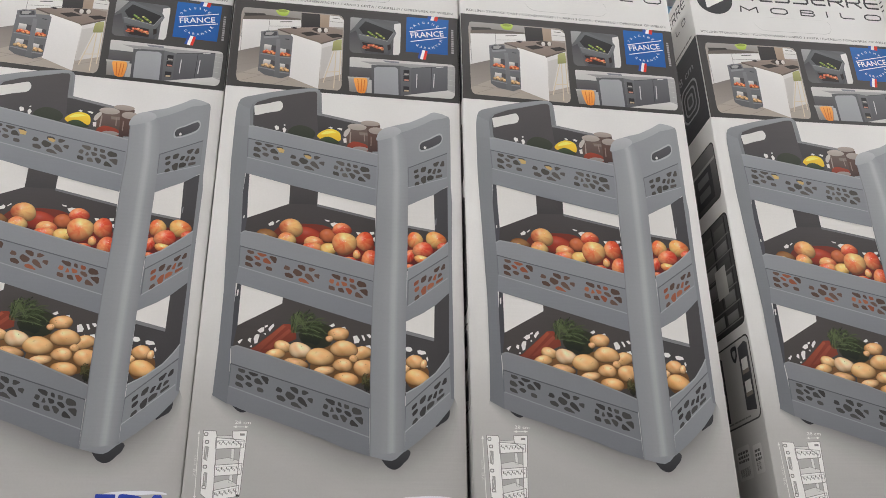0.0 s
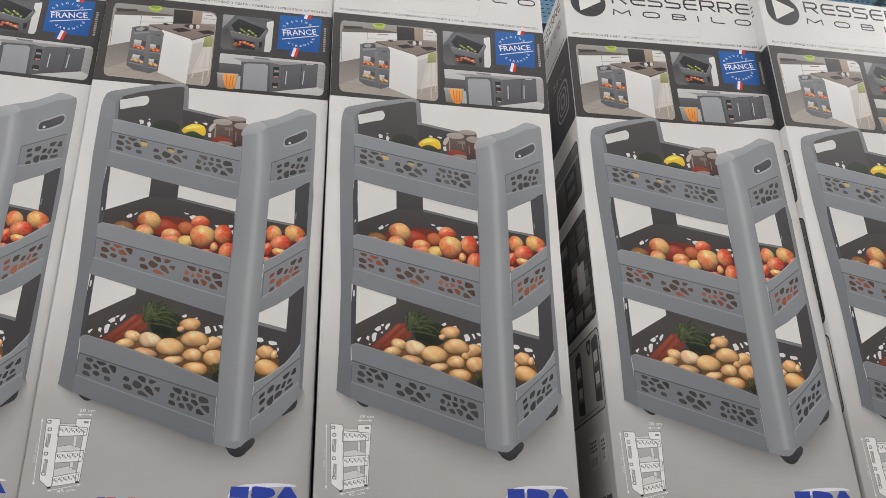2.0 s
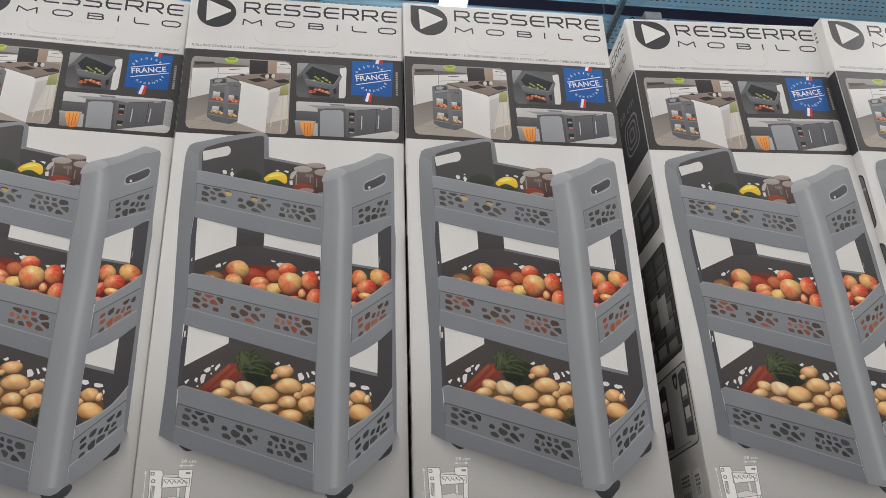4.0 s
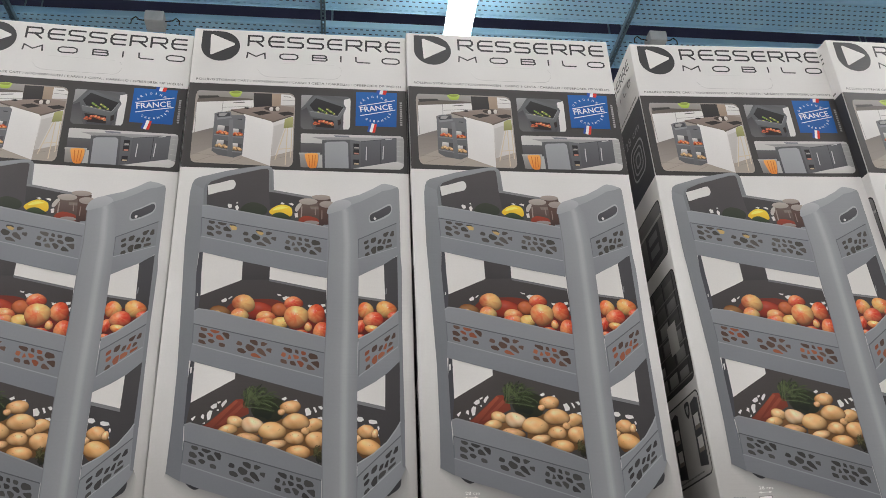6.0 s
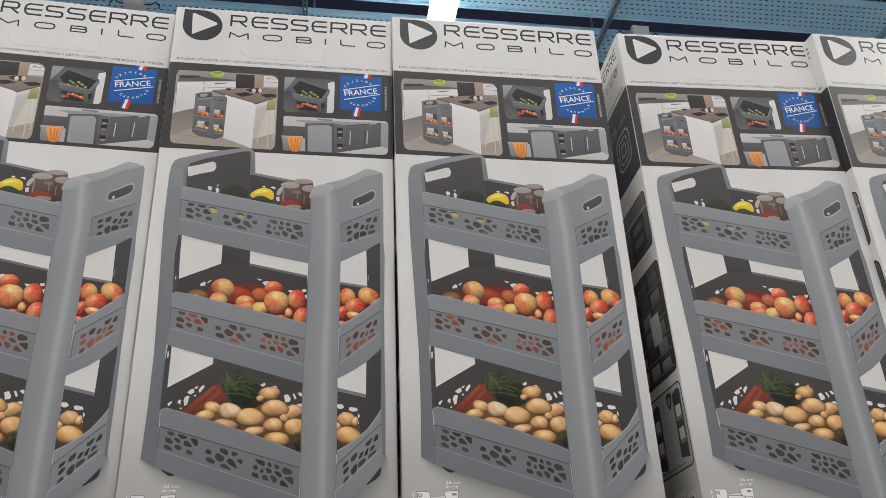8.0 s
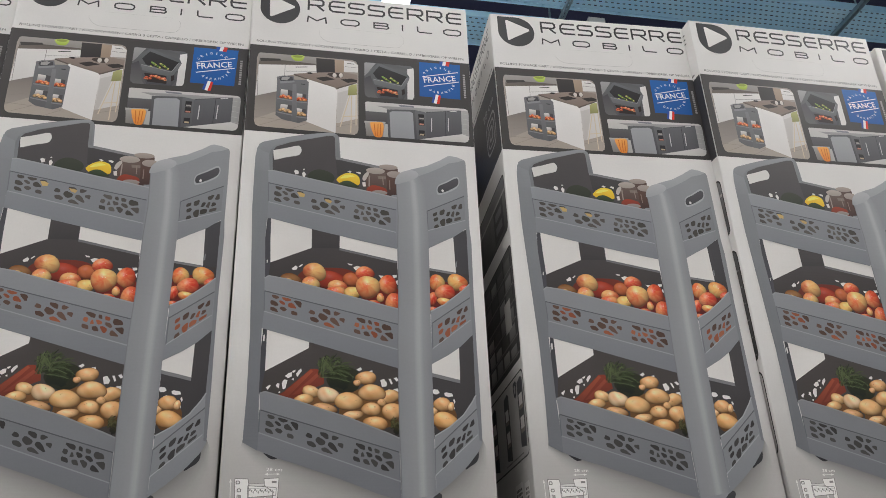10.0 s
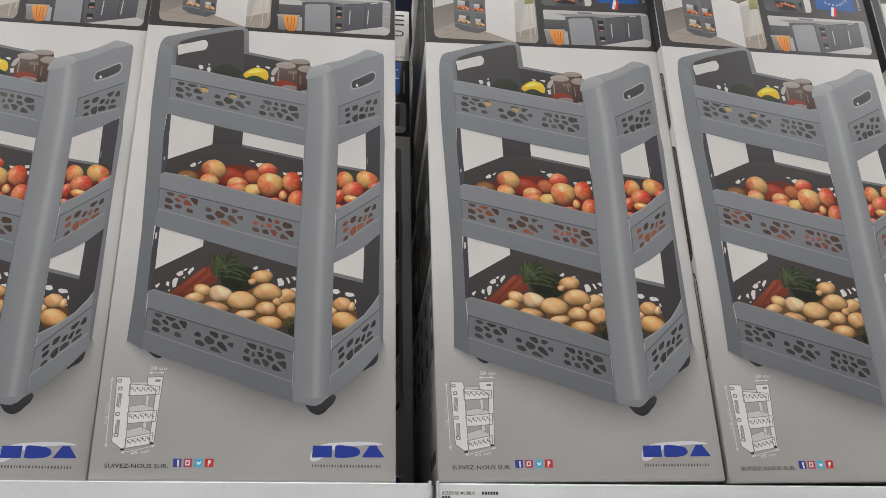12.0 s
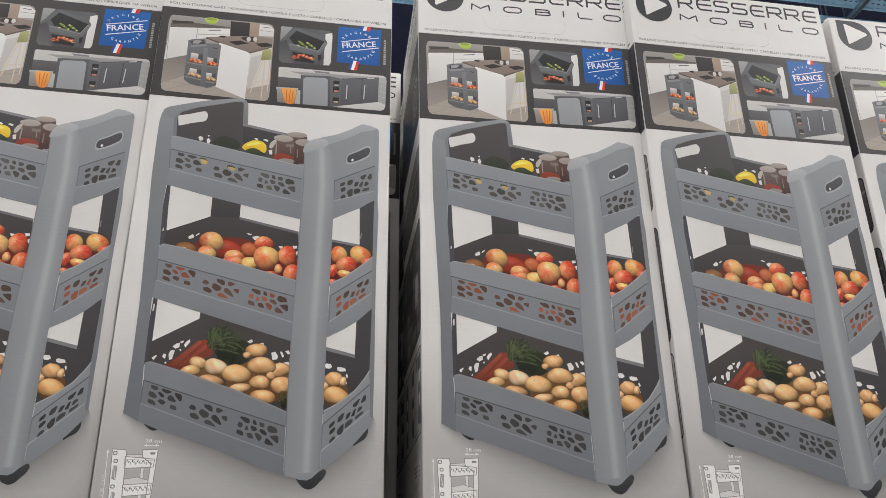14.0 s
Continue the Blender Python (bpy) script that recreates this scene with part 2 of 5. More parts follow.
                s, w = (1.15 - 0.6 * t) * r.uniform(0.10, 0.20) * ru, 0.012 * ru + 0.06
                self.fill(layer + 1 + 0.01 * i, [(pu - w * math.sin(b), pv + w * math.cos(b)), (pu + w * math.sin(b), pv - w * math.cos(b)), (pu + s * math.cos(b), pv + s * math.sin(b))], c)

    def smooth(self, layer, pts, top, bottom=None):
        """A closed outline rounded through its corners."""
        line, n = [], len(pts)
        for i in range(n):
            p, q, r, s = pts[i - 1], pts[i], pts[(i + 1) % n], pts[(i + 2) % n]
            for k in (0, 0.25, 0.5, 0.75):
                line.append(tuple(0.5 * (2 * b + (c - a) * k + (2 * a - 5 * b + 4 * c - d) * k ** 2 + (3 * b - a - 3 * c + d) * k ** 3) for a, b, c, d in zip(p, q, r, s)))
        self.fill(layer, line, top, bottom)

    def haze(self, layer, centre, radius, colour):
        """An out-of-focus heap: one dark tone with an uneven outline."""
        r, (cu, cv), (ru, rv) = self.rnd, centre, radius
        self.smooth(layer, [(cu + ru * r.uniform(0.86, 1.0) * math.cos(a), cv + rv * r.uniform(0.86, 1.0) * math.sin(a)) for a in [k * math.pi / 8 for k in range(16)]], colour, [0.8 * c for c in colour])

    def openings(self, layer, clusters, quad, width, colour):
        """The cracked-glass openings of a tray wall: cells round given middles, parted by thin ribs; the load shows warm through some."""
        r, (a, b, c, d), height = random.Random(int(quad[0][1])), quad, 44.0
        for cluster in clusters:
            seeds = [(s * width, t * height) for s, t in cluster]
            x0, x1 = min(p[0] for p in seeds) - 4.2, max(p[0] for p in seeds) + 4.2
            y0, y1 = min(p[1] for p in seeds) - 3.2, max(p[1] for p in seeds) + 3.2
            for i, p in enumerate(seeds):
                rib, most = 1.35 + 0.28 * (i * 5 % 4), 4.4 + 1.1 * (i * 3 % 4)
                poly = [(x0, y0), (x1, y0), (x1, y1), (x0, y1)]
                for q in seeds:
                    if q is p:
                        continue
                    n = math.dist(p, q)
                    du, dv, far = (q[0] - p[0]) / n, (q[1] - p[1]) / n, n / 2 - rib
                    cut = []
                    for e, f in zip(poly, poly[1:] + poly[:1]):
                        ke = (e[0] - p[0]) * du + (e[1] - p[1]) * dv - far
                        kf = (f[0] - p[0]) * du + (f[1] - p[1]) * dv - far
                        if ke <= 0:
                            cut.append(e)
                        if (ke < 0) != (kf < 0):
                            t = ke / (ke - kf)
                            cut.append((e[0] + (f[0] - e[0]) * t, e[1] + (f[1] - e[1]) * t))
                    poly = cut
                    if len(poly) < 3:
                        break
                if len(poly) < 3:
                    continue
                pts = []
                for e, f in zip(poly, poly[1:] + poly[:1]):
                    for k in (0.2, 0.8):
                        x, y = e[0] * (1 - k) + f[0] * k, e[1] * (1 - k) + f[1] * k
                        reach = min(1.0, most / max(0.1, math.dist((x, y), p)))
                        s, t = (p[0] + (x - p[0]) * reach) / width, (p[1] + (y - p[1]) * reach) / height
                        pts.append(tuple((a[i] * (1 - s) + b[i] * s) * (1 - t) + (d[i] * (1 - s) + c[i] * s) * t for i in (0, 1)))
                g = r.uniform(0.8, 1.05)
                tint = [x * g * 0.9 for x in colour]
                if colour[0] - colour[2] > 20 and r.random() < 0.4:
                    tint = [colour[0] * g + 42, colour[1] * g + 6, colour[2] * g * 0.9]
                self.fill(layer, pts, tint)

    def sweep(self, layer, left, right, stops):
        """A long rounded form between two edges of equal count, with tones across it: (share of the width, top, bottom)."""
        n = len(left)
        for i in range(n - 1):
            for (k0, t0, b0), (k1, t1, b1) in zip(stops, stops[1:]):
                pts, cols = [], []
                for j, k, t, b in ((i, k0, t0, b0), (i, k1, t1, b1), (i + 1, k1, t1, b1), (i + 1, k0, t0, b0)):
                    s = j / (n - 1)
                    pts.append((left[j][0] * (1 - k) + right[j][0] * k, left[j][1] * (1 - k) + right[j][1] * k))
                    cols.append(tone([x * (1 - s) + y * s for x, y in zip(t, b)]))
                self.face(layer, pts, cols)

    def band(self, layer, u0, u1, v0, v1, top, bottom=None, r=0.0):
        """A rectangle, with rounded corners of radius r."""
        if r <= 0:
            return self.fill(layer, [(u0, v0), (u1, v0), (u1, v1), (u0, v1)], top, bottom)
        pts = []
        for cu, cv, a0 in ((u1 - r, v0 + r, -90), (u1 - r, v1 - r, 0), (u0 + r, v1 - r, 90), (u0 + r, v0 + r, 180)):
            pts += [(cu + r * math.cos(radians(a0 + k)), cv + r * math.sin(radians(a0 + k))) for k in (0, 22.5, 45, 67.5, 90)]
        self.fill(layer, pts, top, bottom)

    def stroke(self, layer, pts, width, colour):
        for (u0, v0), (u1, v1) in zip(pts, pts[1:]):
            n = math.hypot(u1 - u0, v1 - v0) or 1
            du, dv = (v1 - v0) / n * width / 2, (u0 - u1) / n * width / 2
            self.fill(layer, [(u0 + du, v0 + dv), (u1 + du, v1 + dv), (u1 - du, v1 - dv), (u0 - du, v0 - dv)], colour)

    def letter(self, layer, words, u0, u1, v0, v1, colour, turn=0.0, thin=0.0):
        """Words in the built-in font, fitted into a rectangle and turned about its lower left corner."""
        cu = bpy.data.curves.new("words", "FONT")
        cu.body, cu.resolution_u, cu.offset = words, 2, thin
        ob = bpy.data.objects.new("words", cu)
        me = bpy.data.meshes.new_from_object(ob)
        xs, ys = [v.co.x for v in me.vertices], [v.co.y for v in me.vertices]
        su, sv = (u1 - u0) / (max(xs) - min(xs)), (v1 - v0) / (max(ys) - min(ys))
        ca, sa = math.cos(radians(turn)), math.sin(radians(turn))
        spots = []
        for v in me.vertices:
            p, q = (v.co.x - min(xs)) * su, (v.co.y - min(ys)) * sv
            spots.append((u0 + p * ca - q * sa, v0 + p * sa + q * ca))
        for f in me.polygons:
            pts = [spots[i] for i in f.vertices]
            self.face(layer, pts, [tone(colour)] * len(pts))
        bpy.data.objects.remove(ob)
        bpy.data.curves.remove(cu)
        bpy.data.meshes.remove(me)

    def sign(self, layer, char, u0, u1, v0, v1, width, colour):
        """One wide capital drawn with an even stroke, as the title has it."""
        i = 0
        for line in GLYPHS[char]:
            pts = [(u0 + width / 2 + x * (u1 - u0 - width), v0 + width / 2 + y * (v1 - v0 - width)) for x, y in line]
            for a, b in zip(pts, pts[1:]):
                n = math.hypot(b[0] - a[0], b[1] - a[1]) or 1
                e = 0.42 * width / n
                p = (a[0] - (b[0] - a[0]) * e, a[1] - (b[1] - a[1]) * e)
                q = (b[0] + (b[0] - a[0]) * e, b[1] + (b[1] - a[1]) * e)
                self.stroke(layer + 0.03 * i, [p, q], width, colour)
                i += 1

    def bars(self, layer, u0, u1, v0, v1, colour, seed, word=4):
        """Writing too small to read: short bars of its size."""
        r, u = random.Random(seed), u0
        while u < u1:
            n = min(u1 - u, r.uniform(0.6, 1.3) * word)
            if n > 0.5:
                self.band(layer, u, u + n, v0, v1, colour)
            u += n + (v1 - v0) * 0.55

    def done(self, name, parent, label=""):
        return part(name, self.bm, CARD, parent, label)


# tones across the round front post of the pictured cart: share of its width, at its top, at its foot
POST = [(0.0, (114, 115, 118), (104, 105, 109)), (0.04, (140, 142, 144), (124, 126, 129)), (0.3, (143, 145, 147), (128, 130, 132)), (0.48, (147, 149, 151), (133, 134, 136)), (0.58, (163, 164, 166), (145, 146, 148)), (0.65, (164, 165, 167), (147, 148, 150)), (0.76, (147, 149, 151), (130, 132, 134)), (1.0, (138, 140, 142), (116, 118, 121))]


# middles of the openings in a long and a short tray wall, cluster by cluster, as shares of the wall's width and height
LONG_OPENINGS = (
    [(0.08, 0.15), (0.16, 0.16), (0.08, 0.48), (0.13, 0.34), (0.14, 0.64), (0.20, 0.34), (0.25, 0.22), (0.07, 0.80), (0.22, 0.70)],
    [(0.35, 0.43), (0.43, 0.53), (0.47, 0.20), (0.53, 0.19), (0.58, 0.42), (0.52, 0.59), (0.48, 0.80), (0.37, 0.73)],
    [(0.69, 0.46), (0.73, 0.22), (0.79, 0.22), (0.69, 0.75), (0.76, 0.72), (0.81, 0.62), (0.84, 0.43), (0.73, 0.49), (0.78, 0.43), (0.90, 0.27), (0.93, 0.52), (0.89, 0.72), (0.83, 0.20)])
SHORT_OPENINGS = (
    [(0.22, 0.57), (0.40, 0.83), (0.38, 0.32), (0.21, 0.30), (0.23, 0.92)],
    [(0.55, 0.51), (0.67, 0.60), (0.74, 0.28), (0.87, 0.38), (0.79, 0.64), (0.58, 0.81), (0.78, 0.85)])


def draw_cart(art):
    """The pictured cart: wheels, rear walls, load and front walls of three trays, corner posts."""
    # wheels
    art.smooth(2, [(44.9, 133.4), (47.9, 129.0), (53.8, 125.5), (59.1, 126.3), (61.8, 128.9), (57.5, 133.9)], (58, 58, 60), (46, 46, 48))
    art.smooth(2, [(209.4, 82.4), (212.4, 74.4), (217.0, 70.2), (223.3, 68.5), (229.3, 71.2), (234.0, 76.3), (238.6, 81.4), (240.0, 89.6), (224.9, 91.7)], (64, 64, 66), (46, 46, 48))
    art.smooth(2, [(268.9, 117.4), (275.2, 120.2), (282.1, 125.0), (285.0, 131.6), (284.1, 138.8), (276.4, 138.5)], (62, 62, 64), (50, 50, 52))
    # upper tray: rear walls, slot, back rim
    art.fill(3, [(18.7, 518.9), (20.7, 525.1), (25.9, 529.1), (36.1, 531.9), (58.7, 539.5), (81.6, 545.4), (105.7, 549.7), (114.4, 550.7), (119.7, 547.7), (122.3, 542.7), (124.3, 512.3), (118.2, 508.3), (38.6, 481.9), (16.8, 484.8), (17.0, 505.1)], (128, 130, 132), (116, 118, 121))
    art.fill(3.4, [(18.7, 518.9), (20.7, 525.1), (25.9, 529.1), (58.7, 539.5), (105.7, 549.7), (116.6, 550.0), (117.6, 546.6), (106.2, 545.4), (82.4, 538.5), (59.5, 531.7), (40.5, 524.6), (35.6, 518.9), (33.8, 510.2), (31.2, 508.2)], (140, 142, 144), (122, 124, 127))
    art.fill(4, [(39.4, 487.0), (37.9, 511.4), (38.5, 517.5), (42.1, 523.0), (59.6, 530.9), (82.5, 537.6), (106.2, 544.5), (114.1, 545.3), (116.5, 542.9), (117.8, 513.4), (147.6, 508.6), (199.1, 497.3), (198.1, 456.6), (136.9, 466.0)], (82, 79, 79), (72, 70, 71))
    art.fill(4.2, [(117.8, 513.4), (123.5, 513.1), (178.4, 503.9), (191.6, 500.9), (191.8, 498.3), (177.2, 500.3), (123.8, 509.7), (118.1, 510.0)], (122, 123, 124))
    art.fill(4.3, [(118.2, 509.2), (123.9, 508.9), (191.9, 496.6), (192.9, 481.3), (149.6, 484.0), (120.3, 486.3)], (72, 70, 71), (66, 64, 65))
    art.fill(4.4, [(116.5, 542.9), (120.3, 540.7), (122.8, 513.1), (118.5, 513.5)], (126, 128, 129), (116, 117, 119))
    art.smooth(5, [(38.7, 515.8), (39.9, 517.6), (53.6, 521.6), (68.6, 526.6), (72.3, 525.3), (74.2, 521.1), (73.3, 515.9), (69.5, 512.0), (55.1, 508.0), (41.6, 503.3), (39.9, 505.7)], (204, 202, 198))
    for spot in ([(65.7, 488.7), (67.6, 490.6), (71.3, 489.2), (71.7, 485.1), (67.7, 483.8)], [(76.6, 492.3), (78.6, 493.3), (79.4, 491.7), (77.4, 490.7)], [(75.8, 486.3), (78.3, 489.1), (80.8, 485.1), (79.2, 480.7), (77.0, 481.4)], [(133.1, 493.5), (135.9, 494.6), (138.9, 493.2), (136.9, 491.3)], [(143.9, 492.8), (147.4, 494.0), (151.1, 492.7), (149.9, 490.0)]):
        art.fill(5, spot, (206, 204, 200))
    # upper load: courgette, lemon, jars
    art.smooth(5, [(82.7, 481.1), (86.8, 489.0), (95.5, 493.3), (104.8, 492.5), (113.7, 488.2), (117.1, 481.8), (112.1, 475.4), (93.6, 477.1)], (66, 68, 60), (56, 60, 52))
    art.smooth(5.3, [(98.0, 475.8), (103.5, 476.3), (112.2, 474.6), (116.0, 471.6), (106.8, 471.6)], (176, 176, 96))
    art.smooth(5.5, [(119.5, 479.5), (121.9, 483.9), (126.5, 487.8), (133.4, 491.0), (140.5, 490.8), (146.5, 488.0), (149.0, 483.1), (148.9, 475.5), (142.0, 473.2), (133.4, 474.1), (124.8, 475.0)], (226, 194, 70), (206, 166, 48))
    art.smooth(5.6, [(124.2, 482.5), (129.4, 487.2), (136.4, 488.7), (143.0, 486.8), (138.1, 485.5), (130.5, 483.1)], (238, 212, 104))
    art.smooth(5.8, [(123.4, 474.8), (128.7, 478.7), (135.8, 479.4), (143.2, 475.8), (148.6, 471.3), (139.4, 470.4), (129.3, 472.0)], (66, 78, 58), (52, 60, 46))
    art.fill(5, [(175.0, 500.1), (198.8, 502.4), (199.8, 463.4), (181.1, 465.1)], (96, 80, 74), (70, 54, 50))
    art.ball(5.2, (186.3, 503.8), (12.3, 3.9), (160, 149, 141))
    art.fill(6, [(156.8, 493.2), (182.6, 494.8), (185.7, 460.5), (156.9, 464.5)], (104, 90, 84), (74, 58, 52))
    art.smooth(6.2, [(159.2, 471.4), (166.0, 475.4), (176.2, 473.9), (183.6, 470.3), (184.2, 461.2), (165.5, 463.6), (158.3, 465.5)], (146, 66, 50), (112, 56, 46))
    art.fill(6.3, [(172.2, 489.6), (183.0, 489.7), (183.3, 485.5), (173.2, 485.4)], (120, 110, 102))
    art.smooth(6.4, [(152.6, 483.5), (154.2, 489.6), (158.9, 494.3), (161.2, 491.9), (157.5, 483.9), (154.9, 481.1)], (172, 166, 160))
    art.fill(6.5, [(152.2, 478.4), (156.4, 479.6), (157.0, 472.9), (153.4, 472.6)], (198, 194, 189))
    art.ball(6.8, (169.5, 497.0), (12.2, 4.8), (166, 156, 148))
    art.fill(7, [(183.8, 488.1), (195.3, 488.4), (196.6, 458.1), (184.2, 461.2)], (92, 72, 66), (66, 52, 50))
    art.ball(7.4, (194.3, 493.4), (10.1, 5.1), (158, 147, 139))
    art.ball(7.2, (174.7, 465.3), (10.0, 3.3), (142, 132, 126))
    art.stroke(7.1, [(161.4, 489.4), (161.2, 473.3)], 1.6, (142, 130, 123))
    art.stroke(7.1, [(178.7, 488.5), (179.6, 476.7)], 1.2, (132, 118, 110))
    art.stroke(7.3, [(187.7, 484.2), (187.9, 470.7)], 1.2, (128, 112, 104))
    # upper gap: rear posts and the ground seen through
    art.fill(3, [(34.4, 394.1), (35.8, 421.1), (40.6, 420.7), (40.6, 393.0), (42.1, 359.1), (41.1, 340.8), (36.2, 338.2)], (74, 74, 78))
    art.fill(3, [(40.0, 419.8), (90.3, 408.1), (91.0, 382.2), (42.0, 359.9)], (206, 203, 199))
    art.fill(3, [(123.2, 402.1), (196.4, 387.3), (195.6, 367.6), (124.3, 382.5)], (206, 203, 199))
    art.fill(3.2, [(90.2, 409.7), (124.5, 402.2), (124.5, 380.1), (90.5, 380.6)], (76, 73, 73), (64, 62, 63))
    art.fill(3, [(234.7, 391.1), (268.7, 408.3), (268.7, 355.9), (234.9, 360.4)], (206, 203, 199))
    art.fill(3.2, [(268.0, 408.3), (286.2, 420.3), (285.6, 335.4), (270.1, 322.1)], (74, 73, 75), (66, 65, 67))
    art.fill(5, [(37.7, 362.6), (38.9, 363.4), (38.8, 359.6), (37.5, 358.7)], (200, 198, 195))
    art.fill(5, [(270.1, 372.5), (271.4, 374.9), (271.1, 366.2), (269.7, 365.3)], (124, 125, 127))
    # middle tray inside and load
    art.fill(3.4, [(40.6, 340.0), (42.0, 359.9), (91.0, 382.2), (124.2, 383.2), (195.5, 369.2), (198.2, 299.4), (150.2, 312.5), (95.6, 326.7)], (72, 69, 69), (60, 55, 55))
    art.fill(3.6, [(124.2, 384.0), (195.4, 370.0), (195.7, 366.8), (124.5, 380.9)], (104, 104, 105))
    art.fill(3.4, [(234.7, 301.7), (235.5, 362.0), (269.3, 357.5), (284.8, 357.0), (284.7, 340.0), (265.3, 321.8)], (70, 66, 66), (58, 52, 52))
    art.fill(3.6, [(235.5, 362.8), (269.3, 358.3), (269.4, 355.1), (235.6, 359.7)], (116, 117, 118))
    for spot in ([(67.4, 353.4), (72.2, 357.5), (74.5, 355.4), (73.5, 352.3), (69.0, 351.2)], [(75.7, 356.3), (79.3, 359.6), (80.7, 359.0), (77.1, 355.6)], [(134.2, 363.8), (140.4, 362.7), (139.9, 361.1), (136.4, 361.6)], [(141.4, 358.9), (146.0, 360.8), (151.6, 359.7), (146.5, 355.4), (143.8, 355.2)], [(172.8, 349.7), (178.3, 349.3), (176.5, 346.1), (174.4, 346.7)], [(189.2, 350.9), (194.6, 351.3), (194.9, 348.2), (190.8, 347.1)], [(192.5, 342.7), (195.8, 344.4), (195.5, 338.3)]):
        art.fill(4, spot, (206, 204, 200))
    art.haze(4.2, (114.5, 337.1), (46.7, 22.6), (110, 54, 44))
    art.haze(4.3, (254.7, 325.6), (24.9, 21.2), (104, 46, 40))
    art.haze(4.4, (176.3, 321.8), (27.0, 16.5), (112, 44, 36))
    art.ball(4.5, (66.7, 336.7), (14.5, 9.7), (132, 96, 64))
    art.ball(4.8, (95.1, 350.1), (14.0, 12.1), (186, 144, 92))
    art.ball(4.6, (114.2, 340.1), (20.7, 12.8), (150, 62, 44))
    art.ball(5, (138.9, 341.9), (10.8, 9.1), (176, 100, 66))
    art.ball(5, (62.7, 336.4), (7.2, 3.7), (196, 160, 112))
    art.ball(5.5, (90.7, 334.6), (11.2, 9.0), (222, 168, 108))
    art.ball(6, (122.3, 332.3), (12.0, 8.3), (206, 132, 88))
    art.ball(6.2, (120.4, 323.9), (12.6, 8.9), (204, 104, 68))
    art.ball(6.4, (140.4, 324.6), (9.4, 9.3), (222, 186, 118))
    art.ball(6, (155.7, 351.5), (11.5, 9.2), (206, 84, 62))
    art.ball(6.3, (184.0, 337.5), (11.6, 12.5), (208, 92, 58))
    art.ball(6.4, (191.0, 315.3), (10.8, 11.9), (200, 80, 52))
    art.ball(6.6, (164.4, 310.5), (11.4, 5.9), (208, 92, 60))
    art.ball(6.7, (174.4, 320.2), (4.7, 6.0), (222, 146, 94))
    art.ball(7, (159.2, 333.4), (14.2, 15.8), (228, 168, 106))
    art.ball(5, (244.8, 343.3), (10.4, 10.7), (224, 152, 88))
    art.ball(5, (270.5, 345.1), (12.6, 11.5), (224, 148, 80))
    art.ball(5.3, (237.7, 321.4), (6.2, 9.8), (188, 66, 48))
    art.ball(5.4, (254.5, 330.9), (12.5, 10.6), (206, 84, 64))
    art.ball(5.5, (279.3, 336.5), (7.7, 5.7), (208, 92, 70))
    art.ball(5.7, (253.7, 318.0), (9.6, 6.0), (228, 172, 98))
    art.ball(5.6, (239.8, 308.0), (6.2, 3.7), (196, 74, 54))
    # lower gap
    art.fill(3, [(36.3, 253.3), (37.7, 276.8), (42.3, 275.6), (42.1, 223.8), (42.3, 198.7), (36.3, 197.0)], (70, 70, 74))
    art.fill(5, [(38.2, 267.5), (40.0, 268.3), (39.8, 260.5), (38.0, 259.7)], (200, 198, 195))
    art.fill(3, [(41.8, 274.9), (91.5, 261.5), (90.5, 252.9), (42.1, 223.8)], (206, 203, 199))
    art.fill(3, [(234.8, 239.1), (269.1, 263.4), (268.4, 218.3), (234.2, 226.4)], (206, 203, 199))
    # lower tray inside and load
    art.fill(3.4, [(38.7, 197.8), (42.0, 224.5), (90.5, 253.6), (90.7, 262.9), (104.1, 258.7), (196.2, 233.5), (197.4, 144.6), (163.2, 161.6), (98.6, 180.0)], (74, 70, 69), (62, 58, 56))
    art.fill(3.4, [(234.6, 150.1), (234.7, 227.8), (267.7, 219.7), (268.4, 264.0), (286.2, 278.3), (287.6, 202.6), (265.2, 171.4)], (72, 70, 71), (62, 60, 61))
    art.fill(3.6, [(234.7, 227.8), (267.6, 220.4), (267.8, 216.2), (234.3, 223.6)], (116, 116, 117))
    for spot in ([(43.8, 205.5), (48.4, 209.1), (49.1, 207.8), (46.0, 202.9)], [(54.8, 207.4), (56.2, 210.9), (58.8, 210.3), (58.2, 204.9)], [(61.4, 209.8), (62.2, 213.2), (64.4, 215.4), (67.7, 214.9), (65.7, 205.2), (62.8, 203.7)], [(64.6, 219.5), (68.5, 223.1), (72.2, 224.0), (72.2, 219.2), (68.0, 216.9)], [(72.1, 225.4), (76.3, 227.0), (75.9, 224.9), (73.6, 223.4)], [(76.9, 222.2), (79.0, 225.8), (82.4, 228.7), (83.4, 226.0), (78.5, 218.9)], [(71.9, 215.8), (74.3, 217.3), (74.6, 214.6)], [(57.6, 200.1), (59.8, 202.2), (60.2, 199.6)]):
        art.fill(4, spot, (208, 206, 203))
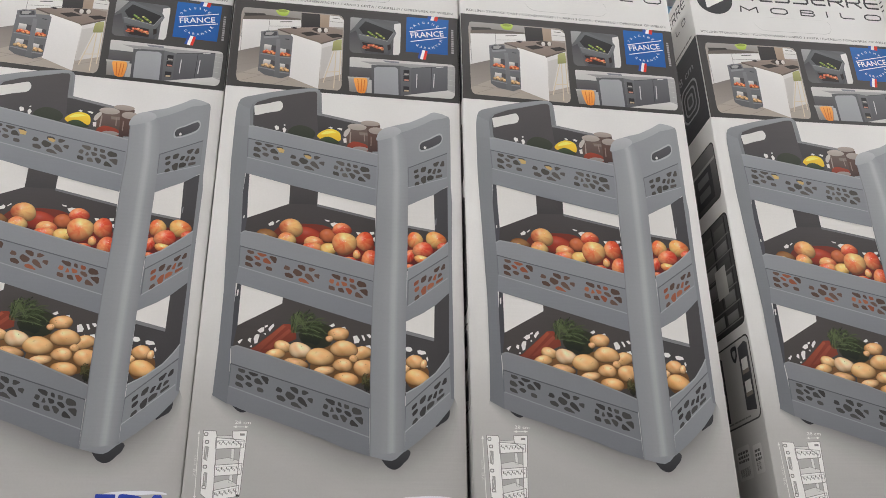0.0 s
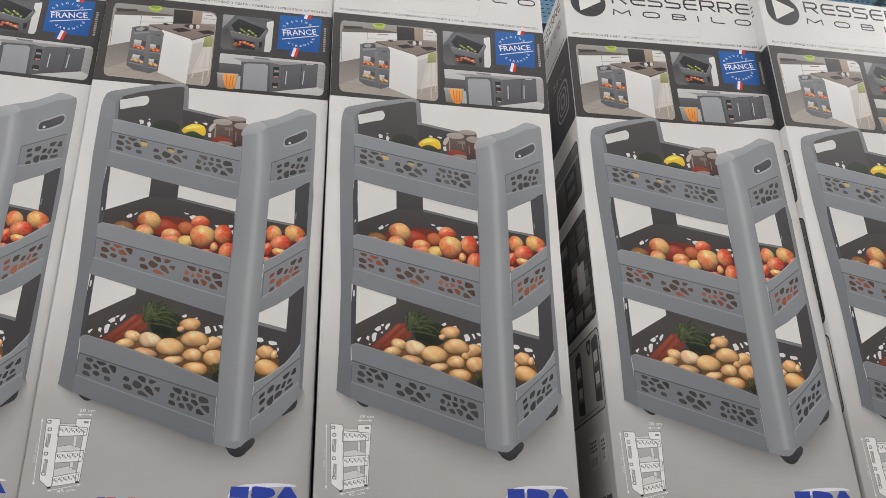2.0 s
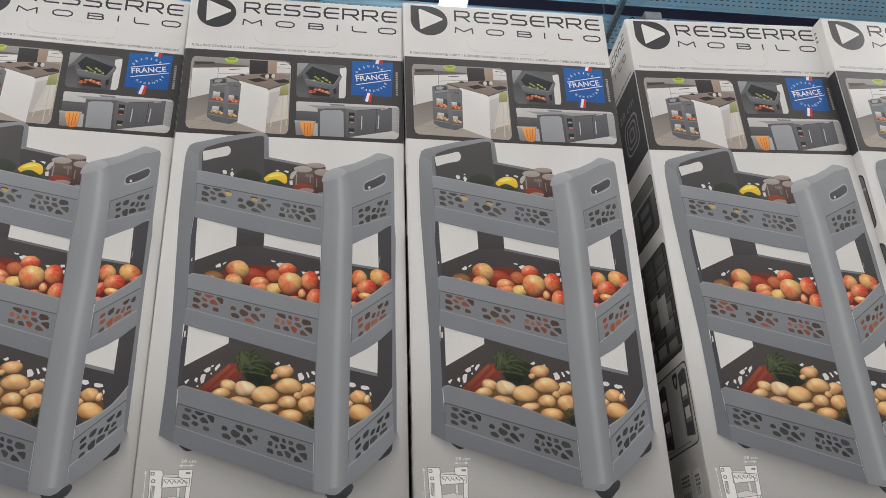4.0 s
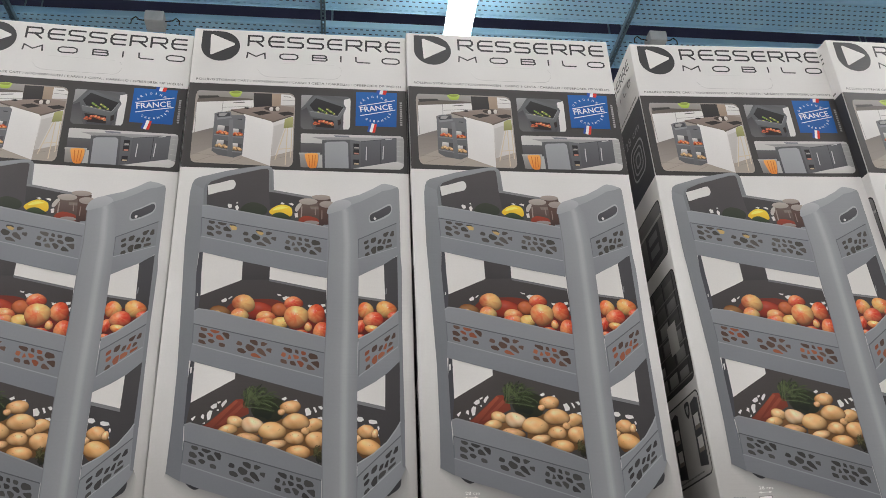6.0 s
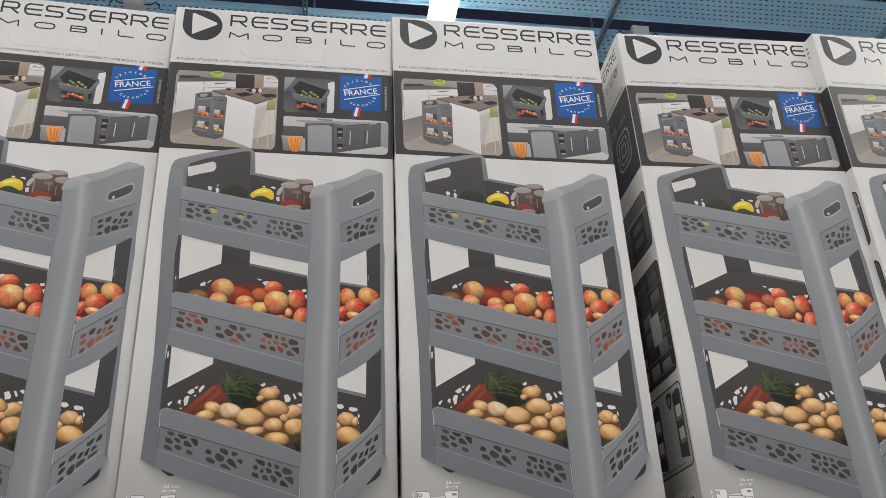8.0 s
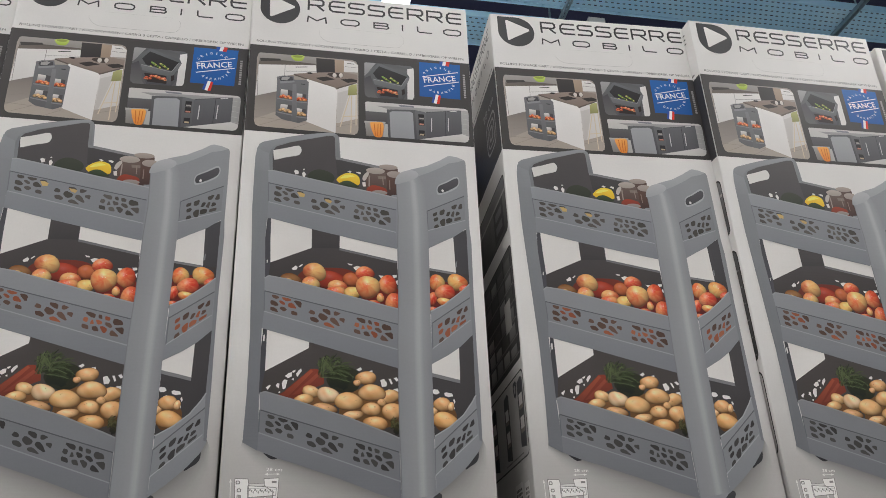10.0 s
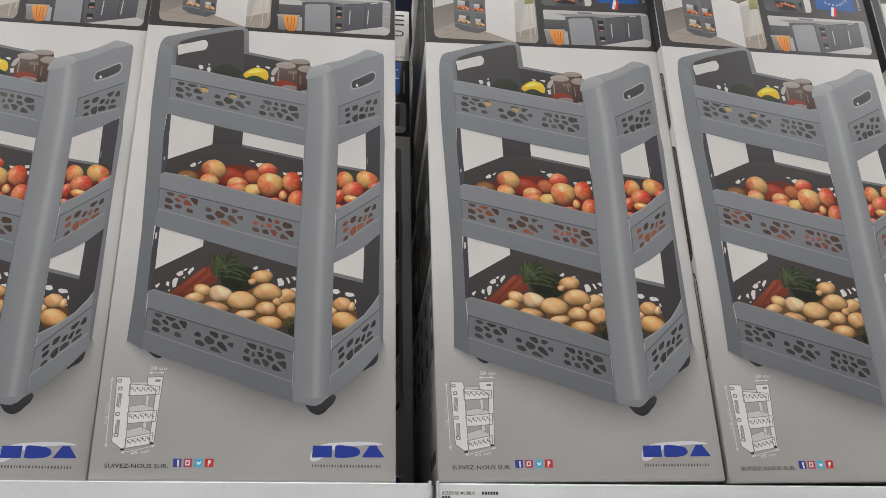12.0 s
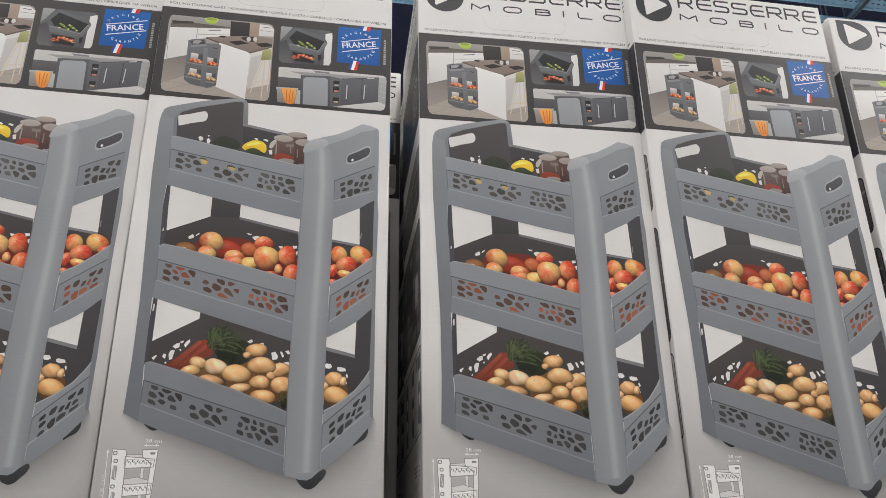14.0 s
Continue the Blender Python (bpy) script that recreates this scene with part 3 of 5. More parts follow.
    for spot in ([(145.7, 229.4), (150.6, 232.4), (152.2, 229.7), (149.1, 227.5)], [(157.6, 227.2), (163.9, 229.0), (165.7, 223.5), (161.1, 223.9)], [(173.3, 217.6), (177.7, 219.2), (181.3, 213.9), (180.3, 210.4), (175.2, 209.4)], [(182.8, 219.5), (185.4, 219.6), (187.8, 214.2), (186.0, 212.7)], [(188.6, 220.5), (192.5, 221.4), (194.7, 218.0), (192.2, 216.5)], [(188.3, 207.3), (193.4, 208.3), (195.1, 202.9), (191.9, 202.7)], [(193.8, 212.4), (196.3, 213.3), (196.0, 209.1)], [(182.5, 207.0), (185.8, 206.5), (184.0, 204.4)]):
        art.fill(4, spot, (208, 206, 203))
    for spot in ([(234.0, 206.2), (235.8, 208.3), (240.5, 207.9), (242.6, 204.5), (239.5, 202.3), (235.5, 202.8)], [(247.9, 204.1), (250.5, 204.9), (257.1, 203.8), (258.6, 200.5), (252.7, 199.5), (248.7, 200.7)], [(239.7, 197.5), (242.9, 199.0), (249.6, 197.3), (249.1, 193.8)], [(258.2, 195.6), (259.4, 197.7), (260.9, 194.4), (259.7, 191.6)], [(255.2, 190.0), (258.4, 191.5), (260.0, 185.4), (258.0, 185.3)]):
        art.fill(4, spot, (208, 206, 203))
    art.fill(5, [(57.9, 197.4), (63.7, 201.1), (93.2, 228.6), (100.8, 229.0), (108.2, 219.7), (109.1, 211.6), (89.9, 202.4), (73.5, 192.2)], (126, 62, 48), (100, 50, 40))
    art.fill(5.2, [(61.0, 197.6), (93.3, 227.9), (96.1, 226.0), (69.3, 196.0)], (150, 78, 58), (112, 56, 44))
    art.fill(5.2, [(72.9, 197.5), (100.2, 223.5), (103.0, 220.8), (81.4, 199.3)], (140, 72, 56), (116, 58, 46))
    art.haze(5.4, (161.4, 182.9), (39.4, 25.5), (112, 80, 50))
    art.haze(5.4, (97.6, 189.3), (26.2, 9.4), (118, 84, 54))
    art.haze(5.4, (246.8, 176.0), (15.6, 17.5), (108, 76, 48))
    art.haze(5.5, (131.5, 216.8), (21.7, 16.5), (52, 54, 44))
    art.leaves(5.6, (120.4, 225.2), (23.6, 22.1), (62, 70, 48))
    art.ball(7, (156.9, 219.5), (12.2, 8.3), (210, 169, 124))
    art.ball(7.2, (146.5, 213.5), (4.2, 4.1), (210, 169, 126))
    art.ball(7, (94.3, 201.9), (10.7, 6.8), (212, 177, 132))
    art.ball(7.3, (86.6, 192.8), (11.2, 6.4), (212, 173, 126))
    art.ball(7.2, (109.6, 182.5), (14.4, 6.7), (194, 155, 114))
    art.ball(7.4, (163.6, 202.0), (16.0, 10.2), (212, 171, 124))
    art.ball(7.3, (184.5, 198.2), (11.6, 8.2), (210, 169, 122))
    art.ball(7.5, (174.8, 191.0), (5.1, 4.7), (204, 165, 120))
    art.ball(7.5, (113.6, 198.2), (12.6, 10.1), (222, 193, 160))
    art.ball(7.6, (162.7, 182.9), (11.4, 8.1), (214, 173, 128))
    art.ball(7.8, (141.8, 175.3), (12.0, 6.0), (216, 177, 134))
    art.ball(7.8, (187.1, 180.7), (12.8, 10.1), (214, 171, 124))
    art.ball(8, (167.8, 167.1), (13.9, 8.0), (214, 169, 120))
    art.ball(8, (137.1, 191.2), (16.4, 10.8), (218, 179, 130))
    art.leaves(12, (189.6, 164.1), (6.4, 11.3), (64, 62, 40))
    art.ball(7, (235.4, 182.2), (3.9, 5.4), (210, 175, 132))
    art.ball(7.1, (245.3, 190.2), (11.1, 8.2), (210, 167, 120))
    art.ball(7.2, (255.3, 187.9), (3.9, 6.1), (216, 179, 136))
    art.ball(7.4, (248.3, 171.3), (14.9, 10.7), (216, 171, 118))
    # long walls: rim, recessed panel with openings, skirt
    for gain, rim, panel, foot, tint in (
            (1.0, [(33.9, 486.5), (40.1, 487.1), (65.0, 482.7), (100.7, 476.1), (136.7, 469.4), (172.7, 463.5), (198.7, 458.3)], [(34.6, 469.0), (195.6, 441.4), (194.9, 409.6), (35.9, 442.1)], [(195.7, 386.5), (157.0, 393.7), (124.0, 400.6), (90.4, 407.4), (40.1, 419.1), (35.3, 419.4)], (100, 96, 91)),
            (0.96, [(36.1, 339.0), (40.9, 342.3), (61.1, 339.3), (81.5, 334.0), (104.0, 328.8), (129.3, 322.3), (163.5, 314.2), (197.8, 306.0)], [(36.9, 322.6), (195.7, 286.7), (196.0, 254.8), (37.6, 296.9)], [(195.6, 232.1), (169.6, 239.1), (124.9, 251.4), (91.0, 260.8), (41.8, 274.2), (35.9, 275.9)], (104, 82, 72)),
            (0.88, [(37.3, 198.4), (43.2, 200.7), (78.7, 191.1), (111.1, 180.6), (137.0, 173.1), (163.1, 162.9), (180.7, 156.4), (197.7, 149.2)], [(38.6, 179.8), (194.4, 134.7), (194.9, 102.7), (38.4, 154.3)], [(195.3, 82.0), (169.5, 89.3), (144.1, 99.1), (123.2, 106.5), (101.8, 113.3), (81.0, 120.2), (60.3, 126.3), (38.0, 135.0)], (76, 74, 73))):
        art.fill(14, rim + [panel[1], panel[2]] + foot + [panel[3], panel[0]], [gain * c for c in (132, 134, 138)], [gain * c for c in (120, 122, 127)])
        art.fill(14.4, rim + [panel[1], panel[0]], [gain * c for c in (138, 140, 144)], [gain * c for c in (130, 132, 136)])
        art.stroke(14.6, rim, 1.6, [gain * c for c in (146, 148, 150)])
        art.fill(14.5, panel, [gain * c for c in (126, 128, 132)], [gain * c for c in (122, 124, 128)])
        art.stroke(14.8, [panel[0], panel[1]], 1.3, [gain * c for c in (92, 93, 97)])
        art.stroke(14.8, [panel[0], panel[3]], 1.2, [gain * c for c in (108, 110, 114)])
        art.stroke(14.8, [panel[3], panel[2]], 1.3, [gain * c for c in (146, 148, 151)])
        art.openings(15, LONG_OPENINGS, panel, 165.0, tint)
    art.fill(13.9, [(189.9, 462.5), (208.4, 464.2), (206.2, 385.7), (190.6, 389.3)], (130, 132, 136), (124, 126, 130))
    art.fill(15.4, [(70.5, 458.3), (76.1, 458.0), (80.4, 455.9), (79.5, 451.7), (73.9, 452.0)], (186, 158, 104))
    art.fill(15.4, [(104.6, 450.7), (110.3, 450.4), (114.6, 448.3), (112.2, 444.8), (107.1, 446.8)], (176, 148, 100))
    # short walls
    art.fill(14, [(204.2, 497.8), (218.4, 503.4), (237.2, 509.6), (254.5, 519.1), (265.4, 526.4), (269.1, 527.6), (278.9, 526.0), (288.0, 522.4), (289.6, 518.2), (290.0, 481.8), (289.9, 439.6), (289.8, 419.8), (285.5, 420.3), (268.7, 407.5), (252.0, 398.9), (235.5, 389.6), (226.8, 393.7), (215.5, 466.5)], (140, 142, 144), (124, 126, 130))
    art.fill(14.3, [(204.2, 497.8), (218.4, 503.4), (237.2, 509.6), (254.5, 519.1), (265.4, 526.4), (269.1, 527.6), (278.9, 526.0), (287.2, 522.4), (279.1, 518.9), (267.3, 516.0), (254.3, 507.8), (239.2, 499.4), (224.9, 492.9), (215.6, 489.4)], (160, 162, 164), (148, 150, 152))
    art.fill(14, [(235.8, 305.5), (251.8, 314.1), (267.1, 326.5), (278.6, 336.4), (285.3, 343.1), (286.3, 277.5), (269.9, 261.2), (254.9, 250.3), (234.1, 238.4)], (134, 136, 139), (120, 122, 126))
    art.fill(14, [(235.1, 153.4), (252.6, 164.1), (269.5, 178.4), (280.7, 193.9), (285.6, 202.5), (290.3, 147.0), (284.2, 135.5), (272.0, 120.7), (261.6, 110.7), (251.3, 101.4), (234.5, 88.2)], (134, 136, 139), (118, 120, 124))
    for panel, line, tint in (([(235.5, 442.4), (285.3, 467.8), (285.1, 432.6), (235.6, 414.5)], [], (88, 84, 80)), ([(236.7, 290.0), (285.2, 325.4), (284.2, 295.9), (236.4, 257.8)], [(235.8, 305.5), (251.8, 314.1), (267.1, 326.5), (278.6, 336.4), (285.3, 343.1)], (104, 84, 76)), ([(234.7, 138.2), (285.6, 185.9), (285.4, 156.1), (233.9, 109.1)], [(235.1, 153.4), (252.6, 164.1), (269.5, 178.4), (280.7, 193.9), (285.6, 202.5)], (74, 72, 72))):
        art.fill(14.5, panel, (126, 128, 131), (120, 122, 125))
        art.stroke(14.8, [panel[0], panel[1]], 1.3, (94, 95, 98))
        art.stroke(14.8, [panel[0], panel[3]], 1.2, (102, 104, 107))
        art.stroke(14.8, [panel[3], panel[2]], 1.2, (146, 148, 151))
        if line:
            art.stroke(14.6, line, 1.5, (150, 152, 154))
        art.openings(15, SHORT_OPENINGS, panel, 66.0, tint)
    # slot in the front handle
    art.smooth(14.6, [(249.4, 468.7), (249.1, 476.3), (252.5, 482.6), (261.8, 487.8), (274.0, 495.8), (278.5, 495.4), (280.1, 489.5), (278.2, 482.4), (273.2, 476.9), (262.5, 470.8), (253.1, 467.4)], (160, 161, 163), (154, 156, 158))
    art.smooth(14.8, [(250.8, 471.4), (250.5, 476.5), (253.3, 481.0), (262.6, 486.1), (274.1, 493.2), (277.8, 492.7), (278.7, 488.5), (276.7, 483.1), (272.4, 479.3), (262.4, 473.3), (253.8, 470.0)], (84, 84, 87), (70, 69, 71))
    art.fill(15, [(255.1, 473.5), (256.4, 476.2), (258.7, 474.7), (258.0, 472.1), (255.9, 471.9)], (200, 198, 195))
    # outer rear posts
    art.fill(14.2, [(16.6, 486.5), (35.4, 485.8), (34.6, 469.0), (35.9, 442.1), (35.3, 419.4), (34.4, 394.1), (36.7, 339.8), (37.6, 296.9), (35.9, 275.9), (36.3, 253.3), (36.7, 198.4), (38.4, 154.3), (38.1, 134.4), (21.8, 143.3), (23.2, 197.7), (23.1, 266.6), (20.4, 339.3), (16.7, 432.3)], (124, 126, 129), (104, 106, 110))
    art.fill(14.1, [(33.8, 510.2), (36.2, 519.0), (38.5, 517.5), (37.9, 511.4), (39.4, 487.0), (34.1, 484.8)], (116, 118, 120))
    art.fill(14.3, [(16.6, 486.5), (16.8, 506.7), (18.6, 519.8), (24.0, 516.0), (33.6, 511.9), (35.4, 485.8)], (132, 134, 137), (126, 128, 131))
    art.fill(14.2, [(285.5, 420.3), (289.8, 420.6), (291.2, 398.8), (290.0, 328.0), (290.0, 268.2), (290.6, 211.1), (290.2, 148.3), (286.9, 149.5), (285.0, 202.4), (285.9, 268.0), (285.3, 343.1)], (128, 130, 133), (112, 114, 118))
    # front corner post with its rounded head
    art.sweep(16, [(197.4, 490.3), (195.8, 481.6), (197.6, 431.7), (196.1, 391.3), (196.0, 321.6), (194.1, 262.6), (194.1, 172.3), (195.4, 113.5), (195.3, 82.0)], [(226.3, 493.0), (232.1, 481.6), (235.2, 435.0), (235.9, 394.4), (235.5, 324.3), (234.7, 265.0), (234.5, 174.1), (234.2, 114.9), (234.5, 88.2)], POST)
    art.fill(16, [(195.2, 82.6), (234.5, 88.8), (231.5, 86.2), (225.6, 80.4), (220.2, 77.8), (213.4, 78.2)], (130, 132, 135), (124, 126, 130))
    art.smooth(17, [(195.2, 479.0), (195.5, 486.7), (198.7, 492.9), (204.2, 497.8), (214.2, 501.3), (223.1, 499.6), (225.6, 493.8), (217.9, 487.1), (207.3, 482.7)], (168, 169, 171), (150, 152, 154))


def draw_drawing(art):
    """A white line drawing of the cart: two posts, three slatted trays, measure arrows."""
    ink, paper = (126, 124, 122), (216, 214, 211)
    for field in ([(16.2, 104.7), (29.8, 104.4), (30.9, 99.7), (31.8, 62.4), (33.0, 33.0), (28.8, 31.3), (19.2, 38.4)], [(46.8, 104.8), (62.6, 105.7), (60.0, 37.8), (55.4, 38.9), (56.7, 90.7), (47.5, 97.6)]):
        art.fill(2.6, field, paper)
        art.stroke(3.4, field + field[:1], 0.75, ink)
    for back, front, low in (([(30.4, 99.1), (48.4, 100.0), (48.7, 97.1), (30.8, 95.5)], [(30.1, 97.3), (60.2, 95.5), (59.9, 87.3), (30.3, 85.0)], 0), ([(31.6, 73.9), (44.7, 76.5), (57.4, 73.2), (57.8, 69.7), (32.3, 68.2)], [(31.2, 68.1), (59.9, 70.9), (59.4, 59.4), (31.9, 56.7)], 1), ([(31.6, 49.9), (46.1, 54.0), (57.7, 48.5), (57.1, 44.5), (32.1, 40.8)], [(32.0, 42.0), (58.4, 48.0), (57.9, 36.7), (32.6, 31.9)], 2)):
        art.fill(2.2, back, (196, 194, 191))
        art.stroke(2.3, back + back[:1], 0.5, ink)
        art.fill(2.8, front, paper)
        art.stroke(3.0, front + front[:1], 0.7, ink)
        a, b, c, d = front
        for k in range(15):
            s, t = 0.08 + 0.06 * k, 0.34 + 0.22 * (k * 7 % 3) / 2
            p = [(a[i] * (1 - s) + b[i] * s) * (1 - t) + (d[i] * (1 - s) + c[i] * s) * t for i in (0, 1)]
            w = 0.75 + 0.3 * (k % 2)
            art.fill(3.1, [(p[0] - w, p[1] - 0.6), (p[0] + 0.2, p[1] - 1.5), (p[0] + w, p[1] + 0.3), (p[0] - 0.1, p[1] + 1.4)], (150, 148, 146) if k % 3 else (112, 110, 108))
        art.stroke(3.1, [tuple(x * 0.78 + y * 0.22 for x, y in zip(a, d)), tuple(x * 0.78 + y * 0.22 for x, y in zip(b, c))], 0.4, (150, 148, 146))
    for post in ([(47.1, 85.9), (50.5, 85.9), (50.7, 73.1), (47.9, 73.0)], [(47.6, 60.4), (51.1, 59.3), (51.0, 49.0), (47.6, 50.1)], [(17.3, 91.1), (20.2, 90.0), (19.7, 71.4), (17.2, 73.7)], [(19.0, 63.3), (21.9, 62.2), (21.8, 44.1), (19.4, 46.3)]):
        art.fill(2.1, post, (204, 202, 199))
        art.stroke(2.2, post + post[:1], 0.45, ink)
    for gap in ([(19.4, 87.7), (23.4, 87.2), (22.9, 72.6), (19.3, 74.3)], [(21.0, 60.5), (24.4, 60.0), (24.7, 43.0), (21.0, 46.3)]):
        art.fill(3.5, gap, (150, 148, 145))
        art.stroke(3.6, gap + gap[:1], 0.4, ink)
        art.stroke(3.6, [gap[0], gap[2]], 0.5, (206, 204, 201))
    for knob in ((19.5, 100.6), (21.1, 92.4), (21.4, 66.3), (22.3, 45.2) ):
        art.band(3.6, knob[0] - 2.2, knob[0] + 2.2, knob[1] - 2.0, knob[1] + 2.0, (120, 118, 116), None, 1.2)
        art.band(3.7, knob[0] - 1.3, knob[0] + 1.3, knob[1] - 1.1, knob[1] + 1.1, (206, 204, 201), None, 0.8)
    art.stroke(3.6, [(55.1, 101.4), (60.2, 101.5)], 2.4, (128, 126, 124))
    for foot in ((30.0, 30.7), (57.8, 37.2) ):
        art.band(3.4, foot[0] - 2.0, foot[0] + 2.0, foot[1] - 0.8, foot[1] + 1.0, (50, 48, 46), None, 0.7)
    for a, b in (((11.8, 104.0), (13.9, 32.8) ), ((28.8, 27.4), (61.9, 35.0) ), ((47.4, 109.5), (63.3, 109.9) )):
        n = math.dist(a, b)
        du, dv = (b[0] - a[0]) / n, (b[1] - a[1]) / n
        art.stroke(2, [a, b], 0.7, (208, 206, 203))
        for p, s in ((a, 1), (b, -1)):
            art.fill(2, [p, (p[0] + s * 3.4 * du - 1.5 * dv, p[1] + s * 3.4 * dv + 1.5 * du), (p[0] + s * 3.4 * du + 1.5 * dv, p[1] + s * 3.4 * dv - 1.5 * du)], (208, 206, 203))


def draw_brand(art):
    """Three plain blue blocks over a pale swoosh."""
    art.smooth(2, [(218.3, 21.0), (216.4, 26.1), (220.1, 34.1), (230.9, 38.8), (248.1, 40.7), (268.5, 41.6), (284.8, 40.6), (289.5, 38.4), (274.3, 38.2), (245.4, 34.9), (234.0, 29.1), (226.2, 22.8)], (206, 205, 210))
    art.fill(4, [(218.8, 36.9), (238.4, 37.2), (238.2, 25.2), (218.1, 24.9)], (48, 66, 146))
    art.smooth(4, [(242.4, 37.2), (252.3, 37.3), (262.7, 35.7), (266.9, 31.8), (265.2, 27.7), (257.1, 25.4), (242.2, 25.2), (241.5, 30.9)], (48, 66, 146))
    art.fill(4, [(276.7, 37.6), (283.7, 37.7), (291.9, 25.7), (268.7, 25.5)], (48, 66, 146))


def draw_icon_a(art):
    art.fill(2, [(80.6, 22.4), (88.8, 22.5), (89.1, 14.2), (80.8, 14.1)], (66, 70, 140))
    art.fill(3, [(84.5, 21.3), (86.7, 21.4), (86.8, 14.7), (85.2, 14.7)], (222, 222, 224))


def draw_icon_b(art):
    art.fill(2, [(91, 22.5), (99.3, 22.6), (99.5, 14.3), (91.2, 14.2)], (170, 74, 92))
    art.fill(3, [(92.8, 20.9), (97.2, 20.9), (97.1, 15.9), (92.7, 15.9)], (236, 220, 214))
    art.fill(4, [(94, 19.8), (96.2, 19.8), (95.9, 17), (93.7, 17)], (170, 74, 92))


def draw_icon_c(art):
    art.fill(2, [(101.5, 22.6), (109.8, 22.7), (109.9, 14.4), (101.7, 14.3)], (86, 168, 196))
    art.fill(3, [(103.4, 19.9), (106.3, 18.8), (108.3, 20.5), (107.5, 17.1), (104.8, 16.6)], (222, 232, 236))


def draw_icon_d(art):
    art.fill(2, [(112, 22.7), (120.3, 22.8), (120.4, 14.5), (112.1, 14.4)], (190, 54, 48))
    art.fill(3, [(114.9, 21.1), (117.7, 21.1), (117.9, 18.3), (116.3, 17.8), (115.9, 15.5), (114.8, 15.5)], (236, 222, 218))


def draw_logo(art):
    art.fill(4, [(23.1, 768.5), (25.8, 769.8), (57.8, 754.9), (58, 751.8), (26.2, 732.7), (24.6, 733.5)], (214, 212, 208))


def draw_kitchen(art):
    """A white kitchen with an island, a stool and the cart."""
    art.fill(3, [(12.6, 668.0), (15.4, 669.7), (138.2, 670.5), (143.8, 668.5), (146.8, 662.6), (147.0, 656.5), (147.3, 557.5), (145.8, 552.6), (142.4, 549.6), (17.9, 552.0), (13.7, 554.6), (12.0, 560.7), (10.8, 660.4)], (150, 142, 134), (158, 148, 138))
    art.fill(3.2, [(11.5, 599.2), (42.8, 609.7), (42.2, 578.2), (12.4, 562.8)], (118, 112, 107), (146, 138, 130))
    for a, b in (((11.7, 576.8), (37.5, 583.3) ), ((12.1, 566.3), (78.2, 562.2) ), ((18.3, 553.4), (43.3, 564.2) ), ((58.7, 551.0), (79.7, 561.6) ), ((119.1, 560.5), (146.9, 568.8) )):
        art.stroke(3.4, [a, b], 0.5, (132, 125, 118))
    art.fill(3.5, [(12.6, 668.0), (15.4, 669.7), (89.5, 669.3), (89.6, 657.2), (14.4, 650.1)], (150, 146, 141), (128, 122, 117))
    art.fill(3.8, [(14.2, 656.1), (44.9, 660.0), (89.2, 658.7), (89.4, 656.0), (13.5, 649.7)], (96, 89, 84), (106, 98, 92))
    art.fill(3.9, [(14.4, 660.6), (41.2, 662.1), (43.5, 659.2), (16.0, 655.4)], (68, 65, 63))
    art.fill(4, [(13.5, 649.7), (89.4, 656.4), (91.0, 644.5), (60.3, 637.7), (38.1, 631.4), (42.2, 609.7), (11.5, 598.8)], (212, 210, 207), (196, 193, 190))
    for a, b in (((48.5, 652.7), (48.1, 633.4) ), ((49.2, 642.3), (89.9, 646.3) ), ((13.0, 648.6), (14.3, 600.4) ), ((11.1, 622.7), (14.0, 623.5) ), ((10.7, 634.4), (13.6, 635.3) )):
        art.stroke(4.3, [a, b], 0.6, (128, 125, 121))
    art.stroke(4.4, [(62.4, 650.5), (77.9, 652.4)], 1.2, (74, 72, 70))
    art.fill(4.5, [(89.6, 668.5), (114.5, 668.8), (115.3, 645.0), (90.4, 644.5)], (66, 63, 62), (56, 54, 54))
    art.fill(4.5, [(114.5, 668.8), (127.3, 668.3), (127.3, 647.9), (115.2, 646.5)], (160, 142, 124), (146, 128, 112))
    art.fill(4.5, [(127.3, 668.3), (140.2, 667.9), (146.5, 662.5), (146.3, 650.4), (127.2, 649.4)], (208, 206, 203), (198, 195, 192))
    art.stroke(4.7, [(128.3, 658.5), (146.3, 658.0)], 0.6, (128, 125, 121))
    art.stroke(4.8, [(131.1, 664.4), (141.5, 663.8)], 1.0, (84, 82, 80))
    art.smooth(5, [(56.0, 668.9), (57.2, 665.2), (60.4, 661.6), (65.9, 660.8), (70.6, 662.2), (73.0, 666.8), (73.1, 670.3), (64.6, 671.3)], (186, 200, 110), (150, 172, 64))
    art.smooth(5.2, [(58.1, 669.1), (64.6, 670.6), (71.3, 669.8), (69.1, 667.0), (61.3, 666.6)], (140, 156, 74))
    art.fill(6, [(60.2, 639.2), (91.0, 644.5), (126.9, 648.7), (145.8, 646.7), (145.7, 634.7), (117.9, 622.2), (77.8, 633.4)], (138, 125, 116), (120, 107, 99))
    art.fill(6.1, [(60.2, 639.2), (77.8, 633.4), (117.9, 622.2), (145.7, 634.7), (145.7, 632.5), (118.3, 619.6), (78.0, 631.2), (60.3, 637.0)], (96, 86, 80))
    for a, b in (((71.0, 638.3), (119.0, 625.2) ), ((85.1, 641.2), (130.8, 630.2) ), ((100.0, 643.5), (142.6, 636.0) )):
        art.stroke(6.2, [a, b], 0.4, (124, 111, 103))
    art.fill(6.4, [(89.1, 635.5), (103.9, 639.2), (116.1, 635.8), (99.5, 631.2)], (58, 54, 52))
